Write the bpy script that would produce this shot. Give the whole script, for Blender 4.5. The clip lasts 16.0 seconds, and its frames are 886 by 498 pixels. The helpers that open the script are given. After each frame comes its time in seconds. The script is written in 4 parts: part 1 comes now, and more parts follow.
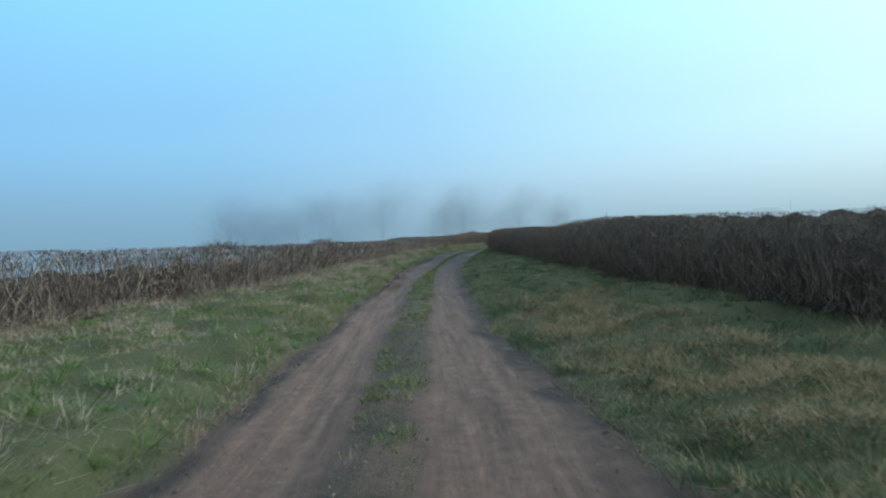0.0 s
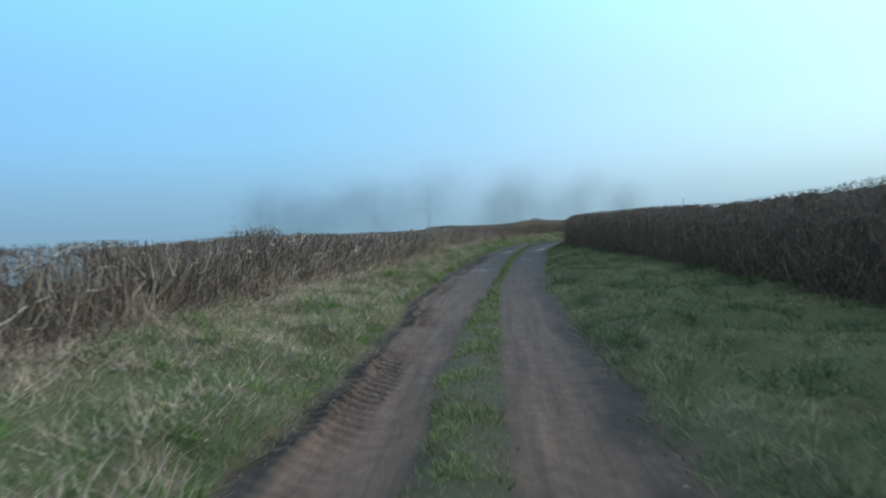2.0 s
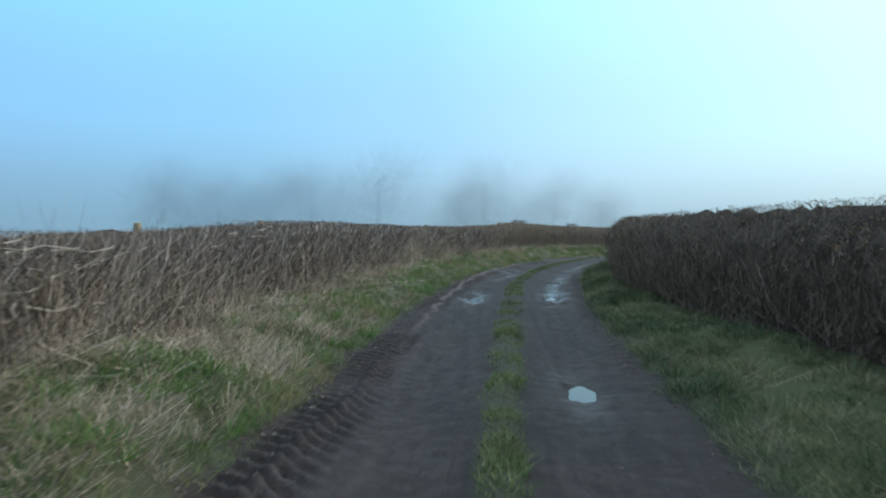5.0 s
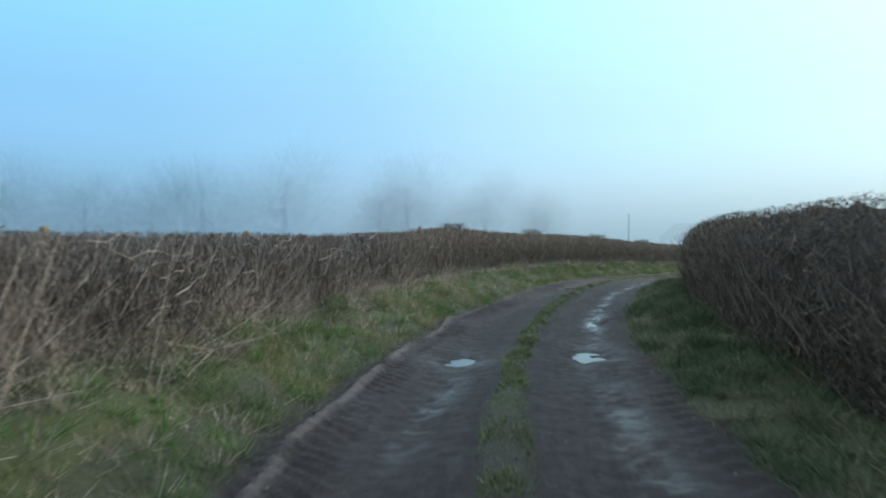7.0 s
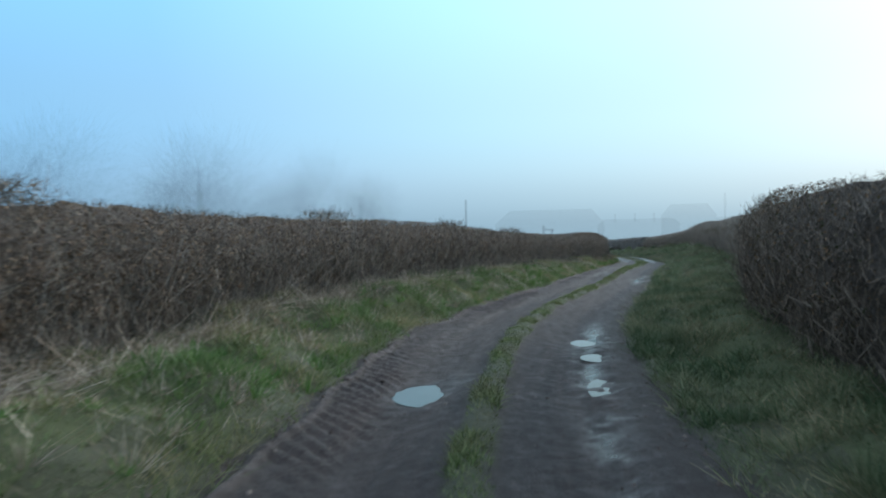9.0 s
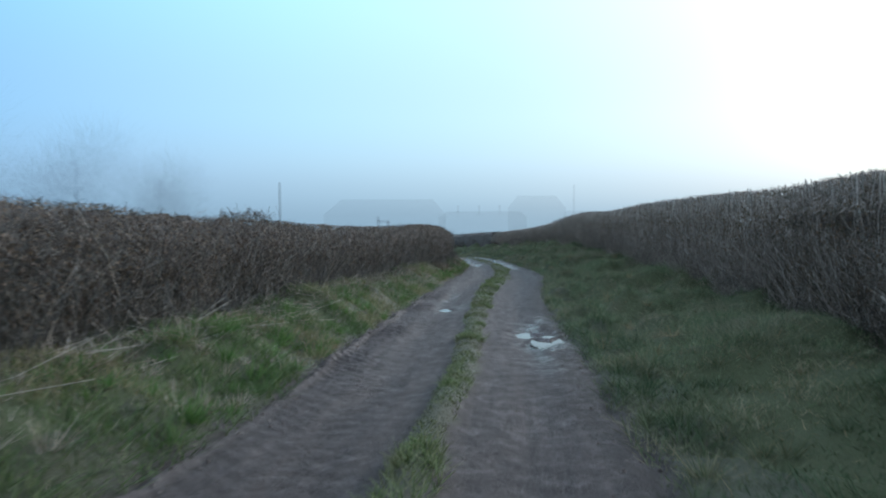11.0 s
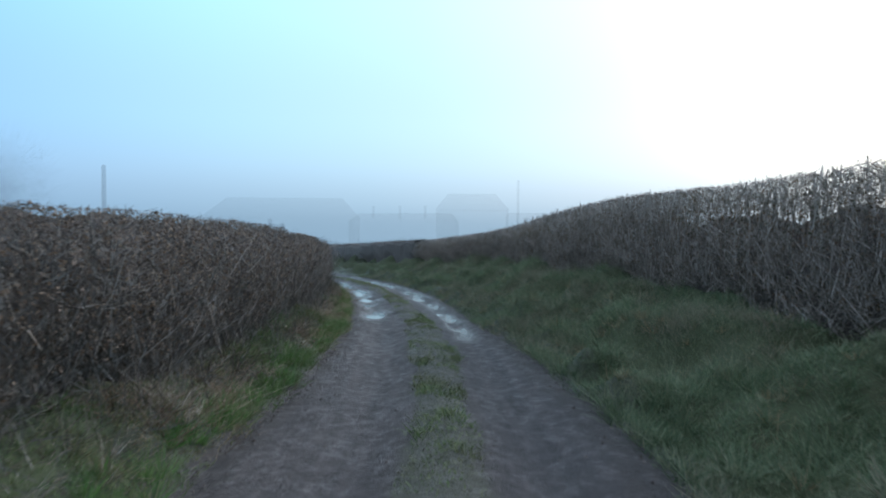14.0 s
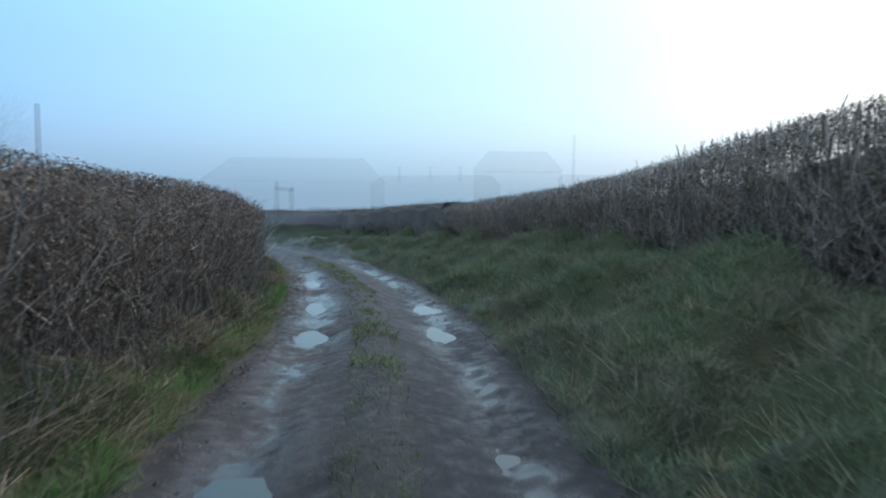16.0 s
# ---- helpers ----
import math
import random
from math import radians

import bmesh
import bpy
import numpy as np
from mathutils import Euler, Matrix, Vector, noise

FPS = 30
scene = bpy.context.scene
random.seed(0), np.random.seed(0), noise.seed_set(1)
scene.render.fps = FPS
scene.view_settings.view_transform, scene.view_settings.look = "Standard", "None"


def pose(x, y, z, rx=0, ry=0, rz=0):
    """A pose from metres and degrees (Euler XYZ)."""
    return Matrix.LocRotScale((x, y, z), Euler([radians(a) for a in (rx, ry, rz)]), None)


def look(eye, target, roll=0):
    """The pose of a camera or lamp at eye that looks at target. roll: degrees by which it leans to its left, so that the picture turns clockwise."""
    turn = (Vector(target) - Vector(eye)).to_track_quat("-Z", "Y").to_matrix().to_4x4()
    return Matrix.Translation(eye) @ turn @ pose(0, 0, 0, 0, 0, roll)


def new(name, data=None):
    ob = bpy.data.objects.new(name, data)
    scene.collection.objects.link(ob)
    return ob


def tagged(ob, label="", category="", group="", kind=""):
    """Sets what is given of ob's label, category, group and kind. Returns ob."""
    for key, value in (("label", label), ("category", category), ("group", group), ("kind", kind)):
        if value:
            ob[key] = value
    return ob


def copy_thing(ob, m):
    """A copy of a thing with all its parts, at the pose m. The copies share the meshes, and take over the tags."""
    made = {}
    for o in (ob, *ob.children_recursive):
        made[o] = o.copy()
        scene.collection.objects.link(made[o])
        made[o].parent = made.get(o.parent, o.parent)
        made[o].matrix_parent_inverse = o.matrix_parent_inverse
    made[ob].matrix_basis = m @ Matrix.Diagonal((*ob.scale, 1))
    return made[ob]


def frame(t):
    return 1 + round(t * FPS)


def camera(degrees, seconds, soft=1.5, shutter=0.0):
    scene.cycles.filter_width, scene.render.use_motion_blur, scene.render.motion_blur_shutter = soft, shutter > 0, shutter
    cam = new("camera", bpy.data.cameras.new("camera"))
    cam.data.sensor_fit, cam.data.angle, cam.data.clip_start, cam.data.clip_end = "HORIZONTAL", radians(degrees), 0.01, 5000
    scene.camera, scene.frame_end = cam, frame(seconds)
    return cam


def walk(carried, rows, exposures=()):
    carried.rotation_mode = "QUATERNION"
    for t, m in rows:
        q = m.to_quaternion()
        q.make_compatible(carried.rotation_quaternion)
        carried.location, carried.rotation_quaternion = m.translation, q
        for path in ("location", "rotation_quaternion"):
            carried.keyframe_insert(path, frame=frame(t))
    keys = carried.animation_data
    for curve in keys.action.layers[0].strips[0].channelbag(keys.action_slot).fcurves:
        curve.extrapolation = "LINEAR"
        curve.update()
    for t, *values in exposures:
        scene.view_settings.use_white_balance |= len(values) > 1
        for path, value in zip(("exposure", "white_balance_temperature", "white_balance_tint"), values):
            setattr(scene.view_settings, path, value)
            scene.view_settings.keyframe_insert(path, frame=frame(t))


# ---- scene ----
# seconds, eye (x, y, z), yaw, pitch, roll in degrees
cam = camera(68, 16.0, soft=2.0, shutter=0.16)
PATH = [
    (0.00, 0.000, 0.000, 1.533, 10.55, -1.14, -2.76),
    (0.50, -0.561, 3.058, 1.519, 11.25, -1.59, -2.53),
    (1.00, -1.257, 6.332, 1.507, 13.04, -1.72, -3.39),
    (1.50, -2.098, 9.850, 1.486, 14.30, -1.71, -2.97),
    (2.00, -2.958, 13.807, 1.471, 15.00, -1.83, -2.90),
    (2.50, -3.825, 17.827, 1.474, 14.79, -1.98, -2.21),
    (3.00, -4.560, 21.719, 1.476, 13.73, -2.22, -1.50),
    (3.50, -5.207, 25.281, 1.459, 12.88, -1.93, 0.36),
    (3.70, -5.453, 26.705, 1.461, 12.43, -1.70, 2.00),
    (4.20, -6.010, 30.151, 1.468, 11.90, -1.76, 1.47),
    (4.75, -6.487, 33.787, 1.476, 11.75, -1.84, 0.89),
    (5.30, -6.911, 37.440, 1.484, 11.38, -1.91, 0.31),
    (5.80, -7.327, 40.931, 1.491, 10.25, -1.97, -0.21),
    (6.00, -7.525, 42.369, 1.493, 10.14, -0.68, -1.75),
    (6.50, -7.961, 46.000, 1.470, 7.85, -0.80, -0.38),
    (7.00, -8.204, 49.848, 1.477, 5.27, -0.97, 0.06),
    (7.50, -8.293, 53.529, 1.473, 3.86, -0.84, 0.14),
    (8.00, -8.080, 57.128, 1.467, 0.09, -0.91, 0.67),
    (8.50, -7.645, 60.564, 1.459, -5.05, -1.11, -0.11),
    (9.00, -6.933, 64.020, 1.450, -9.43, -1.85, -1.01),
    (9.20, -6.558, 65.382, 1.450, -11.33, -2.27, -1.52),
    (9.70, -5.685, 68.757, 1.430, -15.43, -2.40, -1.13),
    (10.25, -4.306, 72.284, 1.378, -19.13, -2.54, -0.70),
    (10.80, -2.387, 75.550, 1.294, -22.11, -2.68, -0.27),
    (11.30, -0.722, 78.452, 1.203, -24.31, -2.46, 0.12),
    (11.50, -0.160, 79.636, 1.162, -24.98, -2.39, -0.08),
    (12.00, 1.259, 82.595, 1.101, -27.11, -3.11, 0.53),
    (12.50, 2.602, 85.319, 1.010, -26.64, -3.19, -0.44),
    (13.00, 3.970, 87.841, 0.975, -28.08, -2.24, 0.14),
    (13.50, 5.398, 90.237, 0.969, -28.94, -2.02, -0.00),
    (14.00, 6.721, 92.639, 0.936, -29.63, -2.00, 0.43),
    (14.50, 8.073, 94.862, 0.836, -29.78, -2.60, 0.99),
    (15.00, 9.396, 97.197, 0.705, -29.90, -3.58, 1.44),
    (15.50, 10.681, 99.680, 0.592, -28.68, -4.66, 1.07),
    (16.00, 11.997, 102.459, 0.461, -26.61, -4.65, 0.75),
]


def aim(x, y, z, yaw, pitch, roll):
    """The camera's pose from its eye, its heading to the left of +y, its pitch upwards and its lean."""
    a, b = radians(yaw), radians(pitch)
    ahead = Vector((-math.sin(a) * math.cos(b), math.cos(a) * math.cos(b), math.sin(b)))
    eye = Vector((x, y, z))
    return look(eye, eye + ahead * 5.0, roll)


walk(cam, [(t, aim(*row)) for t, *row in PATH],
     exposures=[(0.0, 0.14, 6500, 10), (2.0, 0.22, 6500, 10), (3.5, 0.28, 6500, 10), (6.0, 0.24, 6600, 11), (9.0, 0.06, 6250, 12), (12.0, 0.02, 5950, 15), (16.0, 0.06, 5900, 16)])

# ---- light: thin mist under a bright winter sky, low sun ahead and to the right ----
SUN_YAW, SUN_UP = radians(-66), radians(17.5)
SUN_WAY = Vector((-math.sin(SUN_YAW) * math.cos(SUN_UP), math.cos(SUN_YAW) * math.cos(SUN_UP), math.sin(SUN_UP)))

world = bpy.data.worlds.new("sky")
scene.world = world
world.use_nodes = True
wn, wl = world.node_tree.nodes, world.node_tree.links
wn.clear()
sky = wn.new("ShaderNodeTexSky")
sky.sky_type, sky.sun_disc = "NISHITA", False
sky.sun_elevation, sky.sun_rotation = SUN_UP, -SUN_YAW
sky.dust_density, sky.air_density = 4.0, 1.0
geo_way = wn.new("ShaderNodeTexCoord")
sep = wn.new("ShaderNodeSeparateXYZ")
wl.new(geo_way.outputs["Generated"], sep.inputs[0])
dot = wn.new("ShaderNodeVectorMath")
dot.operation = "DOT_PRODUCT"
dot.inputs[1].default_value = SUN_WAY
wl.new(geo_way.outputs["Generated"], dot.inputs[0])


def ramp(nodes, stops, mode="EASE"):
    node = nodes.new("ShaderNodeValToRGB")
    node.color_ramp.interpolation = mode
    while len(node.color_ramp.elements) < len(stops):
        node.color_ramp.elements.new(0.5)
    for element, (at, colour) in zip(node.color_ramp.elements, stops):
        element.position, element.color = at, (*colour, 1)
    return node


# the open sky, from the side away from the sun to the glow round it
high = ramp(wn, [(0.0, (0.80, 0.95, 1.15)), (0.14, (0.72, 0.90, 1.12)), (0.30, (0.22, 0.58, 1.03)), (0.42, (0.25, 0.65, 1.05)), (0.62, (0.30, 0.69, 1.03)), (0.80, (0.52, 0.94, 1.08)), (0.90, (0.66, 1.02, 1.10)), (1.0, (0.92, 1.12, 1.14))], "LINEAR")
# the bank of mist along the horizon, brightened as fill on the unseen side
low = ramp(wn, [(0.0, (0.66, 0.80, 0.95)), (0.14, (0.60, 0.75, 0.92)), (0.30, (0.19, 0.38, 0.56)), (0.48, (0.22, 0.42, 0.60)), (0.68, (0.36, 0.56, 0.72)), (0.86, (0.47, 0.68, 0.78)), (1.0, (0.60, 0.79, 0.86))], "LINEAR")
# the thick grey mist that lies on the land
ground_mist = ramp(wn, [(0.0, (0.17, 0.31, 0.43)), (0.48, (0.20, 0.36, 0.49)), (0.68, (0.26, 0.41, 0.51)), (0.86, (0.32, 0.48, 0.57)), (1.0, (0.39, 0.55, 0.63))], "LINEAR")
half = wn.new("ShaderNodeMath")
half.operation, half.inputs[1].default_value, half.inputs[2].default_value = "MULTIPLY_ADD", 0.5, 0.5
wl.new(dot.outputs["Value"], half.inputs[0])
wl.new(half.outputs[0], high.inputs[0])
wl.new(half.outputs[0], low.inputs[0])
wl.new(half.outputs[0], ground_mist.inputs[0])
lift = wn.new("ShaderNodeMapRange")
lift.interpolation_type = "SMOOTHSTEP"
lift.inputs["From Min"].default_value, lift.inputs["From Max"].default_value = -0.02, 0.10
wl.new(sep.outputs["Z"], lift.inputs["Value"])
bank = wn.new("ShaderNodeMix")
bank.data_type = "RGBA"
wl.new(lift.outputs[0], bank.inputs[0])
wl.new(ground_mist.outputs[0], bank.inputs[6])
wl.new(low.outputs[0], bank.inputs[7])
climb = ramp(wn, [(0.0, (0, 0, 0)), (0.04, (0.05, 0.05, 0.05)), (0.16, (0.48, 0.48, 0.48)), (0.36, (1, 1, 1))], "EASE")
wl.new(sep.outputs["Z"], climb.inputs[0])
mist = wn.new("ShaderNodeMix")
mist.data_type = "RGBA"
wl.new(climb.outputs[0], mist.inputs[0])
wl.new(bank.outputs[2], mist.inputs[6])
wl.new(high.outputs[0], mist.inputs[7])
# higher up the mist thins to a bright veil, raised unseen to light the ground
veil = ramp(wn, [(0.0, (0, 0, 0)), (0.40, (0, 0, 0)), (0.75, (1, 1, 1))], "EASE")
wl.new(sep.outputs["Z"], veil.inputs[0])
pale = wn.new("ShaderNodeMix")
pale.data_type = "RGBA"
pale.inputs[7].default_value = (1.02, 1.22, 1.46, 1)
wl.new(veil.outputs[0], pale.inputs[0])
wl.new(mist.outputs[2], pale.inputs[6])
clear = wn.new("ShaderNodeMix")
clear.data_type, clear.blend_type = "RGBA", "ADD"
clear.inputs[0].default_value = 0.012
wl.new(pale.outputs[2], clear.inputs[6])
wl.new(sky.outputs[0], clear.inputs[7])
back = wn.new("ShaderNodeBackground")
back.inputs[1].default_value = 1.0
out = wn.new("ShaderNodeOutputWorld")
wl.new(clear.outputs[2], back.inputs[0])
wl.new(back.outputs[0], out.inputs[0])

sun = new("sun", bpy.data.lights.new("sun", "SUN"))
sun.data.energy, sun.data.angle, sun.data.color = 2.9, radians(10), (1.0, 0.95, 0.88)
sun.matrix_world = look(SUN_WAY * 60, (0, 0, 0))
scene.cycles.transparent_max_bounces = 128

# ---- materials ----
def material(name, rough=0.9):
    m = bpy.data.materials.new(name)
    m.use_nodes = True
    n, l = m.node_tree.nodes, m.node_tree.links
    shader = n["Principled BSDF"]
    shader.inputs["Roughness"].default_value = rough
    shader.inputs["Specular IOR Level"].default_value = 0.25
    return m, n, l, shader


def noise_node(n, l, scale, detail=4.0, rough=0.6, coord=None):
    node = n.new("ShaderNodeTexNoise")
    node.inputs["Scale"].default_value, node.inputs["Detail"].default_value, node.inputs["Roughness"].default_value = scale, detail, rough
    if coord is None:
        coord = n.new("ShaderNodeTexCoord").outputs["Object"]
    l.new(coord, node.inputs["Vector"])
    return node


def blend(n, l, fac, a, b, mode="MIX"):
    node = n.new("ShaderNodeMix")
    node.data_type, node.blend_type = "RGBA", mode
    for socket, value in ((node.inputs[0], fac), (node.inputs[6], a), (node.inputs[7], b)):
        if isinstance(value, (int, float)):
            socket.default_value = value
        elif isinstance(value, tuple):
            socket.default_value = (*value, 1)
        else:
            l.new(value, socket)
    return node.outputs[2]


def bump(n, l, shader, height, strength=0.4, distance=0.02):
    node = n.new("ShaderNodeBump")
    node.inputs["Strength"].default_value, node.inputs["Distance"].default_value = strength, distance
    l.new(height, node.inputs["Height"])
    l.new(node.outputs[0], shader.inputs["Normal"])


def strands(name, colours, rough=0.85, patch=None, patch_scale=0.5, through_light=0.0):
    """Blades, twigs or leaves: each has a colour of its own between the given ones; patches shift it over metres."""
    m, n, l, shader = material(name, rough)
    island = n.new("ShaderNodeNewGeometry").outputs["Random Per Island"]
    count = len(colours)
    stops = [((i + 0.5) / count, c) for i, c in enumerate(colours)]
    tone = ramp(n, stops, "LINEAR")
    l.new(island, tone.inputs[0])
    colour = tone.outputs[0]
    if patch:
        spots = noise_node(n, l, patch_scale, 3.0)
        edge = ramp(n, [(0.44, (0, 0, 0)), (0.60, (1, 1, 1))])
        l.new(spots.outputs[0], edge.inputs[0])
        other = ramp(n, [((i + 0.5) / len(patch), c) for i, c in enumerate(patch)], "LINEAR")
        l.new(island, other.inputs[0])
        colour = blend(n, l, edge.outputs[0], colour, other.outputs[0])
    l.new(colour, shader.inputs["Base Color"])
    if through_light:
        leaf = n.new("ShaderNodeBsdfTranslucent")
        l.new(colour, leaf.inputs["Color"])
        mixed = n.new("ShaderNodeMixShader")
        mixed.inputs[0].default_value = through_light
        l.new(shader.outputs[0], mixed.inputs[1])
        l.new(leaf.outputs[0], mixed.inputs[2])
        l.new(mixed.outputs[0], n["Material Output"].inputs["Surface"])
    return m


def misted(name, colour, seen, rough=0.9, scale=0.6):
    """A far surface with haze put into its alpha: bright air shows through."""
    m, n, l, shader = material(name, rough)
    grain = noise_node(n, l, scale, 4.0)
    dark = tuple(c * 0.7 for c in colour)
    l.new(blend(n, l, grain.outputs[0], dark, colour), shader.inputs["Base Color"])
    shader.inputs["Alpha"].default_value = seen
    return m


def haze_alpha(mat):
    """Mist imitated by alpha: the mesh's clear value says how much shows."""
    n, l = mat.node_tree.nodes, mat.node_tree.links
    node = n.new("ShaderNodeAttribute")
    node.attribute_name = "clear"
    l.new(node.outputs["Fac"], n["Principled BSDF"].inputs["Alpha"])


def set_haze_alpha(me, values):
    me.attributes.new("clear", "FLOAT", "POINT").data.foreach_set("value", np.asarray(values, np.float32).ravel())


# ---- the plan: the lane's middle line, by stretches of six metres ----
LINE = [(2.28, -11.78), (1.14, -5.89), (0.00, 0.00), (-1.16, 5.89), (-2.51, 11.73), (-3.78, 17.60), (-4.88, 23.49), (-5.89, 29.41),
        (-6.67, 35.36), (-7.38, 41.32), (-8.04, 47.28), (-8.29, 53.27), (-7.81, 59.25), (-6.72, 65.12), (-4.95, 70.88), (-2.35, 76.25),
        (0.55, 81.50), (3.36, 86.81), (6.33, 92.02), (9.34, 97.20), (12.02, 102.58), (14.33, 108.10), (16.02, 113.86), (16.95, 119.79),
        (17.20, 125.78), (16.75, 131.76), (15.60, 137.65), (13.75, 143.36), (11.12, 148.75), (7.76, 153.72), (3.80, 158.20)]
FIRST = -12.0


def _line_table():
    pts = np.array([LINE[0]] + LINE + [LINE[-1]])
    out = []
    for i in range(1, len(pts) - 2):
        for k in np.arange(0, 1, 0.05):
            a, b, c, d = pts[i - 1], pts[i], pts[i + 1], pts[i + 2]
            out.append(0.5 * (2 * b + (c - a) * k + (2 * a - 5 * b + 4 * c - d) * k**2 + (3 * b - a - 3 * c + d) * k**3))
    return np.array(out)


TABLE = _line_table()
TABLE_S = FIRST + 6.0 * np.arange(len(TABLE)) / 20.0
_way = np.gradient(TABLE, axis=0)
_way /= np.linalg.norm(_way, axis=1)[:, None]


def on_plan(s, d):
    """World x, y of the place s metres along the lane and d metres to the right of its middle."""
    s, d = np.asarray(s, float), np.asarray(d, float)
    x, y = np.interp(s, TABLE_S, TABLE[:, 0]), np.interp(s, TABLE_S, TABLE[:, 1])
    tx, ty = np.interp(s, TABLE_S, _way[:, 0]), np.interp(s, TABLE_S, _way[:, 1])
    return x + d * ty, y - d * tx


def heading(s):
    return math.atan2(-np.interp(s, TABLE_S, _way[:, 0]), np.interp(s, TABLE_S, _way[:, 1]))


_lattice = np.random.RandomState(7).rand(256, 256)


def rough_at(x, y, size, seed=0):
    """Smooth noise from 0 to 1 with lumps of the given size."""
    x, y = np.asarray(x, float) / size + 17.3 * seed, np.asarray(y, float) / size + 5.7 * seed
    i, j = np.floor(x).astype(int), np.floor(y).astype(int)
    u, v = x - i, y - j
    u, v = u * u * (3 - 2 * u), v * v * (3 - 2 * v)
    at = lambda a, b: _lattice[a % 256, b % 256]
    return (at(i, j) * (1 - u) + at(i + 1, j) * u) * (1 - v) + (at(i, j + 1) * (1 - u) + at(i + 1, j + 1) * u) * v


def fade(x, a, b):
    k = np.clip((np.asarray(x, float) - a) / (b - a), 0, 1)
    return k * k * (3 - 2 * k)


# where the feet of the hedges run, how high their tops are and how high the banks lie, by metres along the lane
LEFT_FOOT = ((-12, -8.6), (3, -7.4), (10, -6.5), (15, -5.1), (20, -4.0), (27, -3.35), (35, -3.1), (45, -3.0), (55, -3.1), (62, -3.25), (70, -3.35),
             (78, -3.3), (85, -3.1), (93, -2.88), (98, -2.65), (102, -2.32), (106, -2.15), (112, -2.05), (117, -1.8), (122, -1.75), (128, -1.95), (168, -2.4))
LEFT_TOP = ((-12, 1.62), (10, 1.59), (15, 1.54), (20, 1.48), (27, 1.49), (32, 1.42), (42, 1.42), (48, 1.56), (55, 1.52), (62, 1.55), (66, 1.61), (68.5, 1.79), (71, 1.80), (74, 1.75), (78, 1.78), (82, 1.77), (88, 1.71), (93, 1.62),
            (97, 1.68), (100, 1.78), (103, 1.87), (106, 1.88), (109, 1.82), (112, 1.72), (118, 1.73), (126, 1.62), (168, 1.55))
LEFT_BANK = ((-12, 0.26), (10, 0.34), (25, 0.46), (60, 0.46), (80, 0.45), (97, 0.42), (104, 0.30), (168, 0.2))
RIGHT_FOOT = ((-12, 5.6), (15, 5.0), (27, 4.7), (38, 4.1), (44, 3.15), (48, 2.6), (52, 2.36), (58, 2.40), (66, 2.45), (70, 2.5), (74, 2.6), (78, 2.95), (82, 3.6), (89, 4.5), (95, 4.4), (102, 4.1), (107, 3.7), (113, 3.7), (118, 4.2), (168, 4.5))
RIGHT_TOP = ((-12, 1.58), (11, 1.64), (15, 1.77), (19, 1.86), (22, 1.86), (26, 1.78), (30, 1.71), (35, 1.81), (38, 1.82), (47, 1.82), (52, 1.78), (56, 1.80), (63, 1.87), (70, 1.85), (80, 2.0), (88, 2.22), (92, 2.28), (97, 2.44), (101, 2.50), (106, 2.41), (109, 2.52), (111, 2.52), (114, 2.47), (116.3, 2.42),
             (117.7, 2.25), (120, 2.06), (122, 1.93), (128, 1.66), (138, 1.38), (168, 1.3))
RIGHT_BANK = ((-12, 0.12), (40, 0.12), (70, 0.20), (84, 0.24), (97, 0.32), (103, 0.58), (110, 0.88), (118, 0.82), (126, 0.58), (140, 0.4), (168, 0.35))


def along(table, s):
    return np.interp(s, [a for a, _ in table], [b for _, b in table])


def fall(s):
    """The lane runs level and then down a gentle slope."""
    x = np.maximum(0, np.asarray(s, float) - 66)
    return -0.026 * np.where(x < 12, x * x / 24, x - 6)


# where the grass meets the bare track on both sides, the middle of the grass strip and half its width, and how much grass is left on it
LEFT_EDGE = ((-12, -2.05), (4.7, -2.0), (10, -1.78), (15, -1.6), (20, -1.48), (24, -1.40), (27, -1.62), (31, -1.57), (40, -1.62), (48, -1.6), (53, -1.5), (57, -1.63), (62, -1.68), (66, -1.52), (70, -1.65), (77, -1.8),
             (84, -1.68), (92, -1.63), (99, -1.62), (104, -1.45), (108, -1.33), (113, -1.42), (117, -1.38), (128, -1.3))
RIGHT_EDGE = ((-12, 1.35), (4.7, 1.27), (10, 0.97), (15, 1.12), (20, 1.2), (29, 1.21), (32, 1.35), (36, 1.4), (40, 1.5), (48, 1.62), (52.5, 1.75), (56, 1.62), (60, 1.5), (64, 1.38), (67.5, 1.4), (70, 1.3), (73.5, 1.26),
              (77, 1.08), (84, 1.2), (88, 1.3), (94, 1.2), (99, 1.35), (101, 1.45), (104.5, 1.36), (109, 1.18), (112, 1.0), (117, 1.08), (128, 1.15))
STRIP_MIDDLE = ((-12, -0.51), (6, -0.5), (10, -0.35), (14, -0.25), (18, -0.13), (23, -0.1), (27, 0.0), (31, 0.08), (36, 0.1), (40, 0.02), (44, 0.12), (48, 0.21), (52, 0.12), (56, 0.02), (60, -0.02), (64, -0.08),
                (68, -0.12), (71, -0.18), (74, -0.26), (77, -0.38), (82, -0.2), (87, -0.07), (91, -0.08), (94, -0.15), (98, -0.08), (100, -0.02), (108.5, 0.0), (112, -0.17), (117, -0.18), (128, -0.1))
STRIP_HALF = ((-12, 0.3), (10, 0.29), (20, 0.27), (24, 0.24), (27, 0.13), (30, 0.09), (34, 0.085), (40, 0.13), (44, 0.16), (48, 0.22), (51, 0.18), (56, 0.15), (60, 0.13), (63, 0.11), (70, 0.13), (77, 0.15), (91, 0.17),
              (94, 0.21), (99, 0.28), (105, 0.31), (109, 0.3), (112, 0.24), (128, 0.22))
